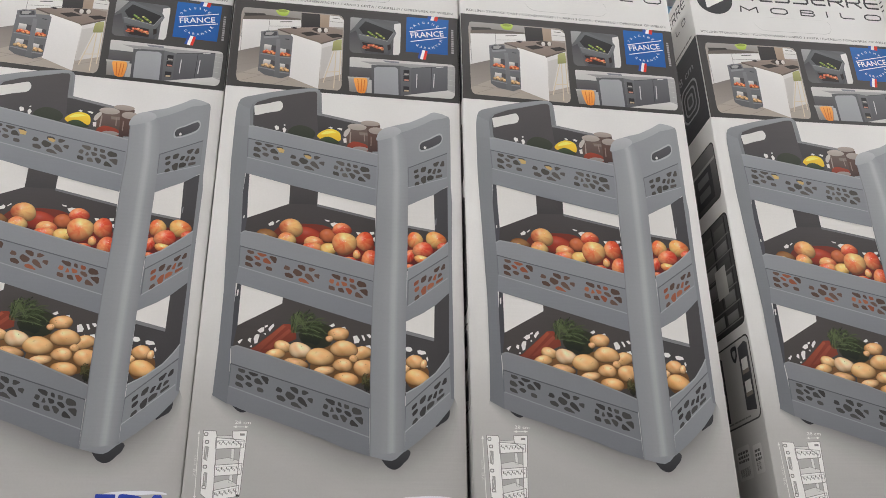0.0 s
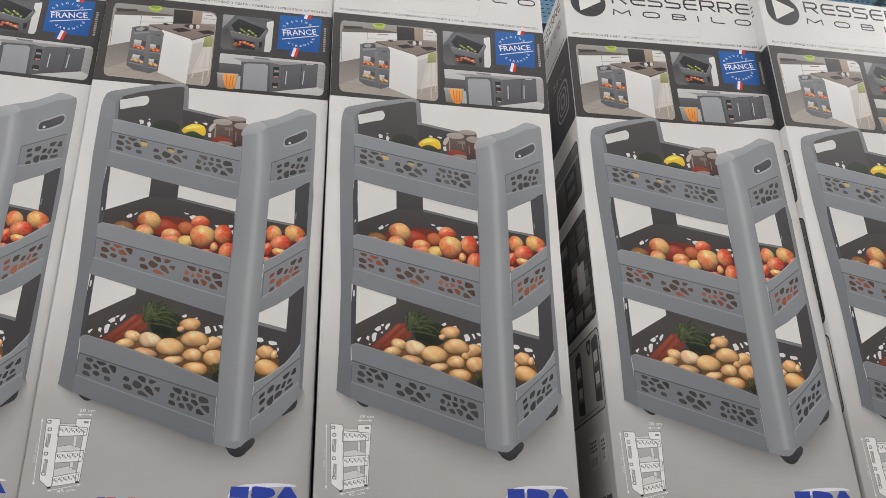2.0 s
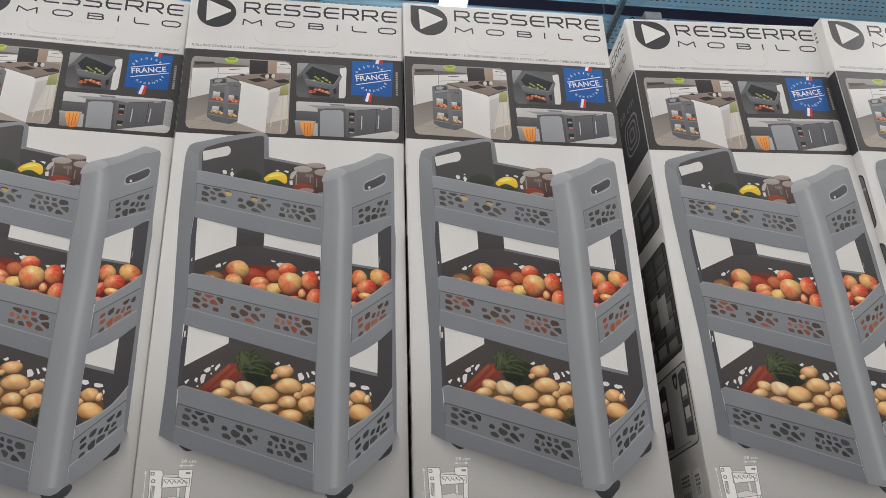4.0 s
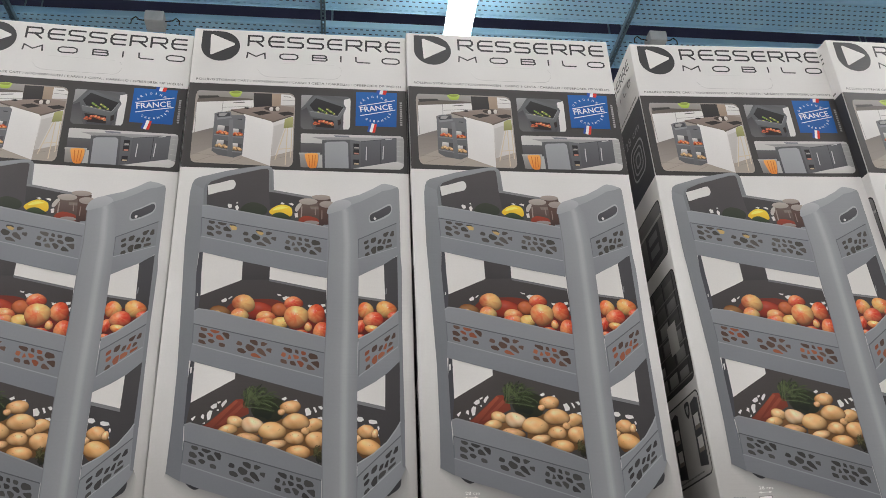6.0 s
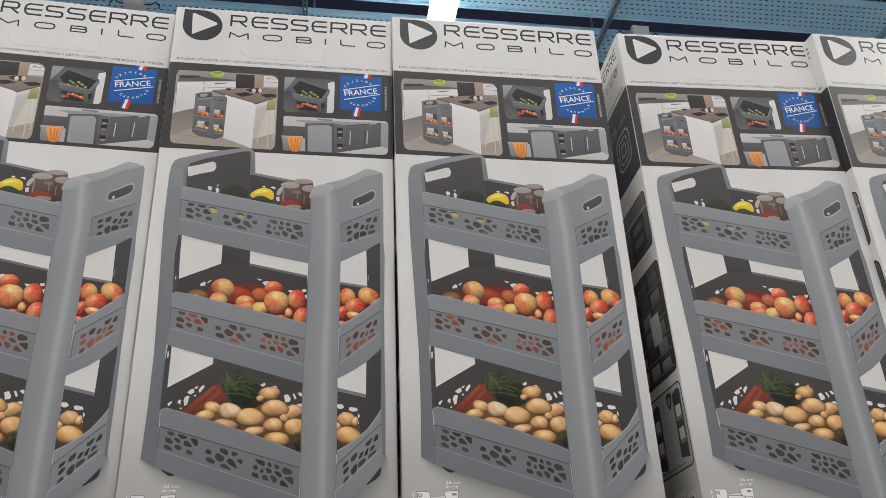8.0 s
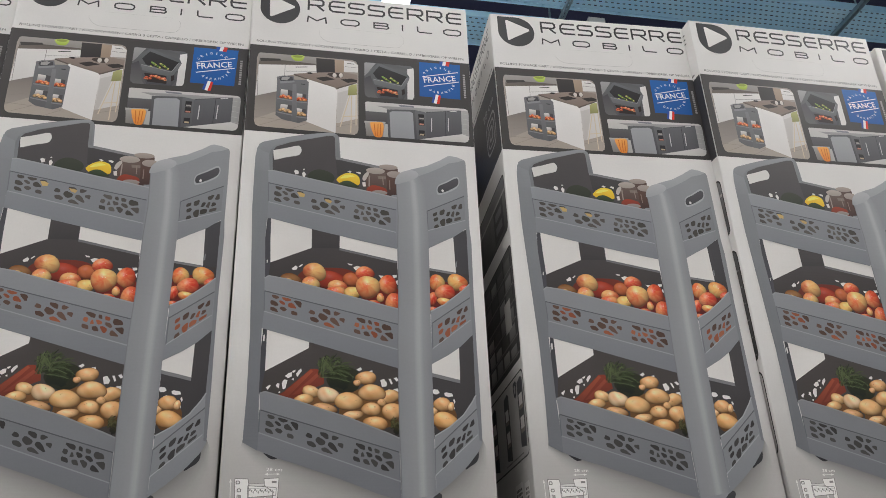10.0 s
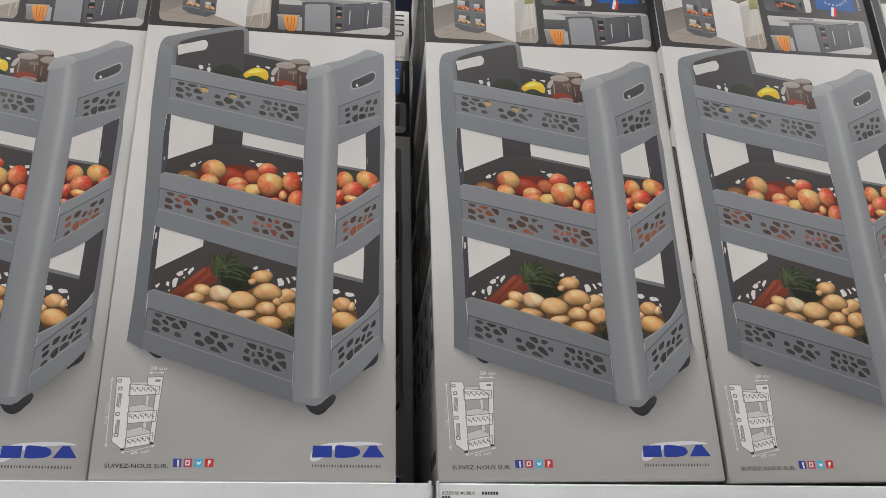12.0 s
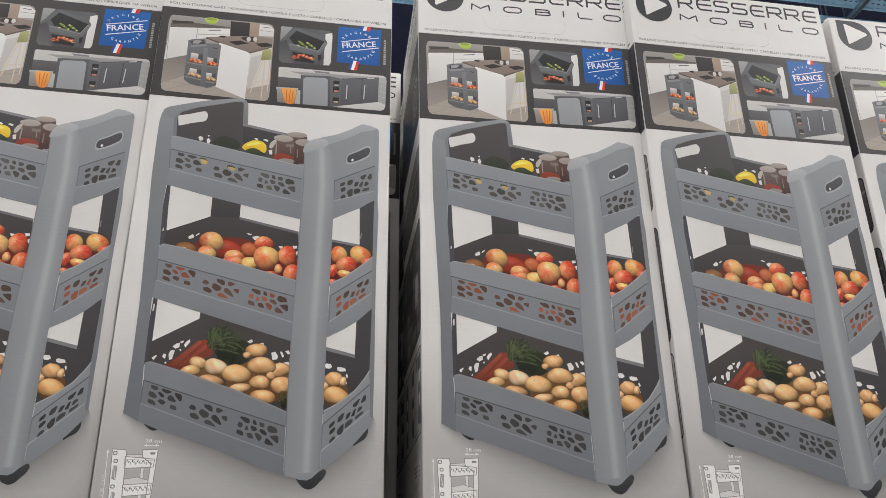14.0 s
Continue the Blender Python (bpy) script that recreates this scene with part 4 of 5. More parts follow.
    art.fill(6.4, [(123.3, 636.5), (138.2, 639.5), (145.6, 637.3), (145.1, 634.7), (132.5, 631.8)], (58, 54, 52))
    art.smooth(6.5, [(76.7, 642.3), (80.8, 644.0), (85.6, 643.1), (82.2, 641.1)], (50, 47, 46))
    art.smooth(6.5, [(104.8, 643.7), (114.3, 646.9), (125.9, 645.6), (124.3, 639.5), (111.1, 639.6)], (70, 62, 58))
    art.ball(6.7, (114.8, 642.4), (2.7, 3.7), (196, 190, 182))
    art.ball(6.7, (123.3, 643.2), (2.7, 3.7), (196, 190, 182))
    art.fill(7, [(77.6, 632.7), (115.5, 622.1), (118.7, 618.6), (117.3, 550.0), (79.2, 564.4)], (214, 212, 209), (204, 201, 198))
    art.fill(6.8, [(118.3, 620.0), (145.4, 632.5), (146.1, 575.1), (118.3, 565.4)], (200, 197, 194), (190, 186, 182))
    art.fill(6.9, [(119.5, 614.2), (134.2, 620.4), (133.9, 612.0), (122.8, 567.7), (118.6, 565.4)], (184, 180, 176), (176, 171, 166))
    art.fill(7.2, [(133.9, 625.9), (138.0, 629.1), (144.9, 630.9), (145.3, 613.3), (132.8, 611.2)], (164, 163, 112), (132, 131, 88))
    for a, b in (((135.7, 611.4), (123.2, 560.0) ), ((138.1, 611.5), (137.3, 552.2) ), ((144.1, 612.5), (144.1, 564.4) ), ((127.1, 576.8), (144.2, 579.3) )):
        art.stroke(7.4, [a, b], 1.3, (192, 178, 154))
    # the cart beside the island
    art.fill(8, [(38.7, 632.1), (46.2, 634.7), (59.8, 635.8), (61.7, 629.6), (77.4, 630.5), (80.6, 627.7), (79.7, 566.5), (69.0, 561.1), (47.3, 565.1), (39.0, 571.0)], (112, 112, 114), (92, 92, 94))
    art.fill(8.2, [(41.2, 630.1), (46.3, 633.3), (58.7, 633.9), (60.4, 626.6), (44.0, 625.1)], (74, 74, 76))
    art.fill(8.3, [(44.6, 631.7), (51.6, 633.5), (55.9, 632.3), (52.0, 627.7), (44.4, 627.3)], (150, 148, 145))
    art.fill(8.3, [(42.2, 625.0), (60.9, 628.1), (62.3, 625.3), (43.0, 621.4)], (132, 132, 134))
    for gap, load in (([(44.3, 612.7), (60.0, 611.3), (59.5, 596.8), (43.6, 598.6)], (212, 108, 64)), ([(65.3, 607.9), (77.7, 607.1), (77.8, 595.9), (65.2, 596.0)], (208, 102, 60)), ([(45.2, 589.0), (60.2, 587.6), (59.9, 574.8), (43.5, 577.6)], (206, 176, 134)), ([(66.0, 584.3), (78.0, 583.4), (77.6, 572.0), (65.3, 572.9)], (200, 170, 128))):
        art.fill(8.5, gap, (202, 199, 195), (84, 80, 78))
        (au, av), (bu, bv), (cu, cv), (du, dv) = gap
        art.fill(8.55, [(au * 0.4 + bu * 0.6, av * 0.4 + bv * 0.6), gap[1], gap[2], (cu * 0.6 + du * 0.4, cv * 0.6 + dv * 0.4)], (78, 77, 78))
        for k in range(5):
            s = 0.12 + 0.19 * k
            art.ball(8.7, (du + (cu - du) * s, dv + (cv - dv) * s + 2.2 + 1.6 * (k % 2)), (2.9, 2.4), [c * (0.86 + 0.07 * (k * 2 % 3)) for c in load])
    art.fill(9.5, [(59.3, 622.2), (64.3, 622.4), (67.2, 561.8), (59.6, 562.8)], (120, 120, 122), (96, 96, 98))
    for a, b in (((40.2, 597.3), (60.2, 595.4) ), ((65.3, 594.2), (79.1, 594.2) ), ((40.1, 576.0), (60.7, 572.7) ), ((66.0, 570.8), (78.3, 570.0) )):
        art.stroke(9.6, [a, b], 1.4, (126, 126, 128))
    art.stroke(9.7, [(70.1, 623.5), (76.1, 623.0)], 1.4, (70, 70, 72))


def draw_basket(art):
    """A dark drawer of vegetables seen from above."""
    art.fill(3, [(155.2, 668.3), (157.3, 669.2), (219.6, 668.8), (223.4, 666.0), (224.0, 660.6), (223.4, 617.9), (221.9, 614.1), (218.9, 612.5), (160.3, 611.1), (156.7, 613.1), (155.6, 616.7)], (96, 96, 98), (84, 83, 84))
    art.fill(3.3, [(155.2, 667.6), (157.3, 668.8), (170.8, 668.8), (159.1, 650.4), (155.3, 645.6)], (150, 149, 148), (128, 127, 126))
    art.fill(3.3, [(170.8, 668.8), (199.8, 668.5), (213.8, 663.9), (214.8, 655.6), (187.5, 664.0), (175.8, 667.2), (166.3, 655.3), (159.1, 650.4)], (88, 88, 90), (104, 104, 105))
    art.fill(3.3, [(154.8, 641.9), (164.6, 648.4), (170.4, 616.7), (173.6, 611.4), (160.3, 611.1), (155.7, 616.0)], (72, 72, 74), (96, 95, 95))
    art.fill(3.5, [(214.7, 663.2), (223.4, 666.0), (224.0, 660.6), (223.4, 617.9), (221.3, 613.3), (214.0, 613.0)], (210, 208, 205), (196, 194, 191))
    art.fill(4, [(162.1, 652.8), (173.9, 667.8), (178.8, 668.1), (215.4, 654.1), (217.9, 648.9), (210.8, 629.8), (214.5, 624.4), (208.6, 612.3), (176.6, 611.9), (168.9, 627.7)], (100, 101, 103), (72, 73, 75))
    art.fill(4.4, [(167.0, 651.5), (175.8, 664.1), (214.2, 650.3), (207.1, 635.6), (172.7, 642.8)], (58, 57, 58), (46, 46, 47))
    art.fill(4.4, [(171.9, 629.3), (200.5, 627.1), (210.2, 629.8), (210.9, 621.7), (200.7, 614.5), (177.1, 615.6)], (52, 46, 45))
    for k in range(26):
        s, t = (k * 0.381966) % 1, (k * 0.236 + 0.1) % 1
        art.ball(4.8, (179.3 + 22.6 * s, 639.4 + 7.3 * t - 2.4 * s), (1.9, 1.7), ((112, 142, 76), (176, 180, 112), (84, 112, 62), (150, 164, 90))[k % 4])
    for k in range(14):
        s, t = (k * 0.618) % 1, (k * 0.41) % 1
        art.ball(4.8, (175.0 + 29.3 * s, 620.6 + 5.5 * t - 1.6 * s), (2.6, 2.1), ((204, 116, 84), (176, 88, 64), (214, 140, 108))[k % 3])
    art.fill(5.4, [(166.7, 641.7), (172.8, 641.3), (205.9, 634.0), (214.2, 649.5), (217.9, 648.9), (209.0, 629.0), (201.7, 626.4), (169.3, 632.9)], (114, 115, 117), (92, 93, 95))
    art.stroke(5.6, [(167.3, 641.8), (205.9, 634.0), (214.2, 649.5)], 0.8, (136, 137, 139))
    art.fill(5.4, [(200.5, 627.1), (205.9, 629.6), (207.4, 613.4), (201.9, 612.4)], (94, 95, 97), (76, 77, 79))


def draw_badge(art):
    art.fill(3, [(231.7, 677.7), (289.9, 678.5), (287.9, 620), (231, 620)], (42, 96, 162), (36, 86, 150))
    art.fill(4, [(235.6, 653.7), (286.4, 666), (286.4, 664.7), (235.6, 652.4)], (224, 222, 220))
    art.fill(4, [(237.2, 637.8), (286.9, 649.8), (286.9, 648.5), (237.2, 636.5)], (224, 222, 220))
    art.fill(5, [(265.9, 682), (270.7, 682.3), (269, 675), (264.3, 675.2)], (224, 222, 220))
    art.fill(5, [(270.7, 682.3), (275.5, 681.6), (273.8, 674.3), (269, 675)], (200, 60, 52))
    art.fill(5, [(261.1, 681.7), (265.9, 682), (264.3, 675.2), (260.3, 675.5)], (50, 86, 160))
    art.fill(5, [(250.4, 624.9), (253.6, 625.1), (250.3, 610.3), (247.2, 611.1)], (50, 80, 150))
    art.fill(5, [(253.6, 625.1), (257.5, 624.3), (254.2, 609.5), (250.3, 610.3)], (226, 222, 218))
    art.fill(5, [(257.5, 624.3), (260.6, 623.5), (258.1, 609.7), (254.2, 609.5)], (206, 58, 46))


def draw_cupboard(art):
    """A run of dark cupboards with the cart in its niche, and a bucket with a cloth."""
    art.fill(3, [(156.4, 602.9), (158.8, 604.1), (293.4, 605.0), (297.0, 603.0), (298.1, 597.2), (296.7, 556.1), (294.8, 552.5), (291.2, 550.6), (161.1, 549.7), (157.8, 551.7)], (186, 184, 181), (160, 158, 155))
    art.fill(3.3, [(156.6, 588.5), (186.1, 588.7), (186.5, 570.5), (157.2, 570.6)], (92, 91, 92), (74, 73, 74))
    art.fill(3.4, [(170.9, 598.5), (222.1, 600.2), (287.8, 601.8), (287.8, 598.2), (240.2, 594.5), (186.0, 594.9)], (150, 149, 148), (138, 137, 136))
    art.fill(3.5, [(200.9, 602.8), (222.0, 602.7), (222.7, 600.2), (203.9, 600.1)], (120, 122, 128))
    art.fill(4, [(185.4, 594.1), (223.9, 596.6), (225.4, 549.6), (187.0, 549.4)], (92, 92, 94), (74, 74, 77))
    art.fill(4.3, [(189.1, 589.2), (192.7, 591.6), (217.3, 593.4), (220.9, 590.7), (222.2, 550.2), (190.2, 549.9)], (150, 151, 154), (140, 141, 143))
    art.fill(4.2, [(223.9, 596.6), (239.0, 594.1), (238.5, 552.6), (225.4, 549.6)], (102, 102, 104), (84, 84, 86))
    for top, load in ((548, (150, 146, 140)), (572, (176, 120, 104)), (614, (170, 152, 126))):
        art.band(4.6, 228.3, 236.1, 572.5 - (top - 572) * 0.39, 572.5 + 8.5 - (top - 572) * 0.39, (50, 49, 50))
        art.band(4.8, 229.5, 235.5, 572.5 + 0.6 - (top - 572) * 0.39, 572.5 + 3.0 - (top - 572) * 0.39, load)
    art.fill(4.2, [(238.7, 594.1), (287.8, 601.5), (287.2, 563.5), (238.5, 552.6)], (98, 98, 101), (80, 80, 83))
    art.stroke(4.5, [(266.1, 598.3), (264.8, 558.7)], 0.7, (58, 58, 60))
    art.stroke(4.5, [(239.0, 594.1), (287.8, 601.5)], 0.8, (66, 66, 68))
    for a, b in (((246.3, 585.4), (245.7, 563.9) ), ((269.6, 587.9), (268.5, 566.3) ), ((272.2, 598.5), (281.7, 600.1) )):
        art.stroke(4.7, [a, b], 1.2, (186, 185, 184))
    art.fill(4.1, [(238.5, 552.6), (287.2, 563.5), (297.1, 560.4), (296.7, 556.1), (294.8, 552.5), (291.2, 550.6), (234.4, 550.0)], (190, 188, 185), (180, 178, 174))
    art.fill(4.1, [(287.8, 601.5), (297.0, 601.5), (298.1, 597.2), (297.1, 560.4), (287.2, 563.5)], (158, 157, 155), (146, 145, 143))
    for y in range(5):
        art.stroke(4.3, [(288.0, 596.7 - 8.2 * y), (297.5, 595.3 - 8.2 * y)], 0.4, (176, 174, 172))
    art.fill(4.4, [(155.7, 572.0), (182.9, 572.9), (179.9, 549.5), (157.9, 549.9)], (150, 147, 143), (118, 114, 110))
    art.fill(4.6, [(155.0, 572.7), (183.5, 573.6), (183.3, 570.4), (155.4, 569.5)], (172, 169, 165), (150, 147, 143))
    art.smooth(4.8, [(162.8, 569.5), (165.7, 571.7), (174.6, 572.5), (180.0, 571.7), (180.8, 563.2), (178.7, 550.8), (175.2, 548.6), (169.3, 549.4), (166.2, 555.5)], (232, 158, 84), (206, 122, 52))
    for a, b in (((168.2, 569.7), (169.9, 550.8) ), ((173.5, 569.9), (172.8, 550.2) ), ((177.0, 569.4), (176.3, 552.5) )):
        art.stroke(5, [a, b], 1.0, (184, 104, 46))


STEPS = [(0, 159), (60, 162), (120, 168), (190, 188), (260, 200), (340, 207), (780, 209)]


def ground(v):
    """Ink of the printed ground at a height: white, turning grey towards the foot."""
    for (v0, t0), (v1, t1) in zip(STEPS, STEPS[1:]):
        if v <= v1 or v1 == STEPS[-1][0]:
            k = min(1, max(0, (v - v0) / (v1 - v0)))
            return [x * (1 - k) + y * k for x, y in zip(tone((t0, t0 - 2, t0 - 5)), tone((t1, t1 - 2, t1 - 5)))]


def carton_body(parent):
    """The board box: slightly rounded edges, taped flap seam on its top, printed ground on its walls."""
    bm = bmesh.new()
    block(bm, 0, W, 0, D, 0, H, 0.0022)
    levels = [v / 1000 for v, t in STEPS[1:-1]]
    for z in levels:
        bmesh.ops.bisect_plane(bm, geom=bm.verts[:] + bm.edges[:] + bm.faces[:], plane_co=(0, 0, z), plane_no=(0, 0, 1))
    ink = bm.loops.layers.float_color.new("ink")
    for f in bm.faces:
        for loop in f.loops:
            loop[ink] = (*ground(loop.vert.co.z * 1000), 1)
    for v in bm.verts:
        v.co.x += LEAN * v.co.z
    return part("box", bm, CARD, parent)


def draw_shadow(art):
    """The soft printed shade under the picture of the cart."""
    edge = [(21.8, 143.3), (38.1, 134.4), (60.3, 126.3), (81.0, 120.2), (101.8, 113.3), (123.2, 106.5), (144.1, 99.1), (169.5, 89.3), (195.3, 82.0), (220.2, 77.8), (234.5, 88.2), (251.3, 101.4), (261.6, 110.7), (272.0, 120.7), (284.2, 135.5), (290.3, 147.7)]
    reach = [9, 20, 30, 36, 40, 43, 45, 47, 46, 38, 44, 48, 46, 40, 28, 12]
    for i in range(len(edge) - 1):
        for k0, k1 in ((0.0, 0.12), (0.12, 0.28), (0.28, 0.5), (0.5, 0.75), (0.75, 1.0)):
            pts, cols = [], []
            for j, k in ((i, k0), (i + 1, k0), (i + 1, k1), (i, k1)):
                du = -0.2 if j < 9 else 0.45
                q = (edge[j][0] + du * reach[j] * k, edge[j][1] + 3 - reach[j] * k)
                shade = 1 - 0.60 * (1 - k) ** 1.8
                pts.append(q)
                cols.append([c * shade for c in ground(q[1])])
            art.face(1, pts, cols)


def title(parent):
    art = Art()
    cells = [("R", 75.5, 99), ("E", 104.5, 128.5), ("S", 132, 156), ("S", 160, 185), ("E", 189, 211.5), ("R", 216, 240.5), ("R", 244.5, 268.5), ("E", 273, 296)]
    for c, a, b in cells:
        art.sign(2, c, a, b, 750.5, 771.5, 3.0, (66, 65, 66))
    for c, a, b in [("M", 75, 103), ("O", 121.5, 149), ("B", 168, 190.5), ("I", 208, 211), ("L", 230, 252), ("O", 268, 295)]:
        art.sign(2, c, a, b, 729.0, 740.5, 2.1, (68, 67, 68))
    art.done("title_lettering", parent, "dark grey wide title lettering")
    art = Art()
    art.letter(2, "ROLLING STORAGE CART / KÜCHENWAGEN / CARRO 3 CESTA / CARRELLO / OPBERGREK OP WIELEN", 9, 295.5, 687.6, 692.2, (92, 90, 88), 0, 0.004)
    art.done("subtitle_lettering", parent)
    art = Art()
    pts = [(11.5, 775.8), (38, 775.8)]
    pts += [(38.2 + 27.2 * math.cos(radians(a)), 749 + 26.6 * math.sin(radians(a))) for a in range(80, -181, -10)]
    art.fill(2, pts, (66, 66, 67))
    draw_logo(art)
    art.done("play_mark", parent, "dark drop-shaped mark with a white triangle")
    art = Art()
    arc = [(92.6, 716), (93, 709), (97, 702.5), (104, 698.5), (112, 697.6), (150, 697.6), (200, 698.2), (206, 700.5), (210, 706), (210.5, 715), (207, 721)]
    art.stroke(2, arc, 0.55, (168, 166, 163))
    # paler stroke just below the cut paints the highlight on its raised edge
    art.stroke(2, [(u, v - 0.6) for u, v in arc], 0.4, (216, 214, 211))
    art.stroke(2, [(112, 722.6), (200, 722.8)], 0.3, (186, 184, 181))
    art.done("handle_perforation", parent, "half-cut carrying slot in white board, with a painted highlight")


def badge(parent):
    art = Art()
    draw_badge(art)
    art.letter(4, "FRANCE", 238.2, 284.0, 642.8, 652.0, (226, 225, 224), 9.5, 0.012)
    for word, mid, span, r, flip in (("ORIGINE", 104, 100, 20.5, 1), ("GARANTIE", -76, 108, 21.5, -1)):
        for i, c in enumerate(word):
            a = mid + flip * span * (0.5 - i / (len(word) - 1))
            u, v = 260.5 + r * 1.06 * math.cos(radians(a)), 650 + r * math.sin(radians(a))
            turn = a - 90 if flip > 0 else a + 90
            w = 1.0 if c == "I" else 3.0
            art.letter(4, c, u - w / 2, u + w / 2, v - 1.8, v + 1.8, (222, 222, 222), turn)
    art.done("origin_badge", parent, "blue square origin badge with small tricolour ribbons")
    art = Art()
    for i in range(11):
        art.band(3, 293.2, 296.4, 623 + i * 3.7, 625.6 + i * 3.7, (150, 148, 146))
    art.done("certificate_line", parent)


def front(parent):
    art = Art()
    art.band(1, 0.8, W * 1000 - 0.8, 544.5, 682.5, (72, 70, 69), (66, 64, 63))
    art.done("photo_band", parent, "dark grey band behind the small photographs")
    for name, draw, label in (("kitchen_photo", draw_kitchen, "small photo of a kitchen island with the cart"), ("basket_photo", draw_basket, "small photo of a dark basket of vegetables"), ("cupboard_photo", draw_cupboard, "small photo of grey cupboards and an orange cloth")):
        art = Art()
        draw(art)
        art.done(name, parent, label)
    title(parent)
    badge(parent)
    art = Art()
    draw_shadow(art)
    draw_cart(art)
    art.done("cart_picture", parent, "large picture of a grey three-tier cart with vegetables")
    art = Art()
    draw_drawing(art)
    art.letter(2, "28 cm", 48.8, 65.5, 112.9, 116.4, (214, 212, 209))
    art.letter(2, "45 cm", 39, 56.8, 25.6, 28.8, (214, 212, 209), 9)
    art.letter(2, "78 cm", 12.6, 34.6, 55.8, 58.6, (190, 188, 185), 93)
    art.done("dimension_drawing", parent, "white line drawing of the cart with its measures")
    art = Art()
    art.letter(2, "SUIVEZ-NOUS SUR:", 14.8, 76.5, 12.8, 17.0, (58, 57, 57), 0, 0.014)
    art.done("follow_lettering", parent)
    for draw, label in ((draw_icon_a, "small dark blue square icon"), (draw_icon_b, "small pink square icon"), (draw_icon_c, "small light blue square icon"), (draw_icon_d, "small red square icon")):
        art = Art()
        draw(art)
        art.done("icon", parent, label)
    art = Art()
    draw_brand(art)
    art.bars(2, 218.5, 288, 15.2, 18.0, (96, 94, 93), 3, 1.5)
    art.done("brand_mark", parent, "blue blocks over a pale swoosh")


def side_print(parent):
    """The narrow wall: small title, dark band with a square sign, three photo panels and two tags."""
    deep = D * 1000
    art = Art(side=True)
    art.band(1, 1, deep - 1, 544.5, 682.5, (66, 66, 69), (58, 58, 61))
    art.done("side_band", parent)
    art = Art(side=True)
    for c, i in zip("RESSERRE", range(8)):
        art.sign(2, c, 76 + i * 17.6, 90 + i * 17.6, 748, 766, 2.4, (78, 77, 78))
    for c, i in zip("MOBILO", range(6)):
        art.sign(2, c, 78 + i * 23, 92 + i * 23, 722, 733, 1.8, (80, 79, 80))
    art.bars(2, 12, 218, 688, 691, (120, 118, 116), 9, 9)
    tagged(art.done("side_title", parent), kind="stuff")
    art = Art(side=True)
    for i, (r, c) in enumerate(((29, (150, 150, 152)), (26, (60, 60, 63)), (20, (140, 140, 142)), (17, (60, 60, 63)), (11, (132, 132, 134)), (7, (66, 66, 69)))):
        art.band(2 + i * 0.2, 180 - r, 180 + r, 602 - r, 602 + r, c, None, r * 0.55)
    art.letter(2, "28 cm", 140, 206, 641, 654, (132, 132, 134))
    tagged(art.done("side_sign", parent, "grey rounded square sign on the dark band"), kind="stuff")
    # a dark photo of the cart at a worktop
    art = Art(side=True)
    art.band(1, 8, 224, 428, 512, (52, 51, 51), None, 9)
    art.band(2, 10, 222, 430, 510, (112, 111, 110), (70, 69, 69), 8)
    art.band(3, 10, 222, 486, 490, (150, 148, 145))
    art.band(3, 150, 206, 436, 486, (58, 58, 60), (48, 48, 50))
    art.band(3, 24, 130, 430, 486, (92, 91, 90), (66, 65, 65))
    art.band(3.4, 160, 196, 466, 478, (104, 104, 105))
    art.band(3.4, 160, 196, 446, 458, (96, 96, 97))
    for k in range(4):
        art.ball(4, (30 + 12 * k, 494), (5, 4), (146, 140, 132))
    art.done("side_photo", parent, "dark rounded photo of a worktop and a cart")
    # a photo of filled shelves
    art = Art(side=True)
    art.band(1, 8, 227, 252, 405, (50, 49, 49), None, 10)
    art.band(2, 10, 225, 254, 403, (84, 83, 83), (56, 55, 55), 9)
    r = random.Random(2)
    for column in range(5):
        u0 = 22 + column * 40
        for row in range(6):
            v0 = 262 + row * 23
            g = r.choice([70, 84, 104, 132, 158])
            art.band(3, u0, u0 + 31, v0, v0 + r.uniform(11, 18), (g, g - 1, g - 3), (0.8 * g, 0.8 * g, 0.78 * g))
        art.band(3.3, u0 + 33, u0 + 36, 256, 401, (44, 43, 43))
    for row in range(6):
        art.band(3.5, 12, 223, 259 + row * 23, 261 + row * 23, (112, 111, 109))
    art.band(3.8, 166, 198, 300, 340, (196, 194, 190), (168, 166, 162))
    art.done("side_photo", parent, "dark rounded photo of filled shelves")
    # a pale panel with two carts and a shield
    art = Art(side=True)
    art.band(1, 8, 226, 135, 239, (54, 53, 53), None, 9)
    art.band(2, 10, 224, 137, 237, (176, 174, 171), (160, 158, 155), 8)
    for u0, v0 in ((192, 150), (118, 148), (44, 148)):
        art.fill(3, [(u0, v0), (u0 + 26, v0 - 4), (u0 + 28, v0 + 78), (u0 + 20, v0 + 82), (u0 + 2, v0 + 78)], (70, 70, 72), (58, 58, 60))
        for k in range(2):
            art.band(3.5, u0 + 6, u0 + 22, v0 + 16 + 28 * k, v0 + 34 + 28 * k, (198, 196, 192))
            art.band(3.7, u0 + 5, u0 + 23, v0 + 15 + 28 * k, v0 + 20 + 28 * k, (120, 112, 104))
    art.smooth(3, [(174, 231), (182, 233), (190, 231), (189, 219), (182, 212), (175, 219)], (48, 48, 50))
    art.smooth(3.4, [(178, 227), (186, 227), (185, 220), (182, 217), (179, 220)], (150, 149, 147))
    art.bars(3, 110, 200, 141, 143, (110, 109, 107), 4, 8)
    art.done("side_photo", parent, "pale rounded panel with pictured carts and a shield")
    for u0, u1, v0, v1, seed in ((144, 181, 72, 112, 5), (189, 212, 74, 108, 6)):
        art = Art(side=True)
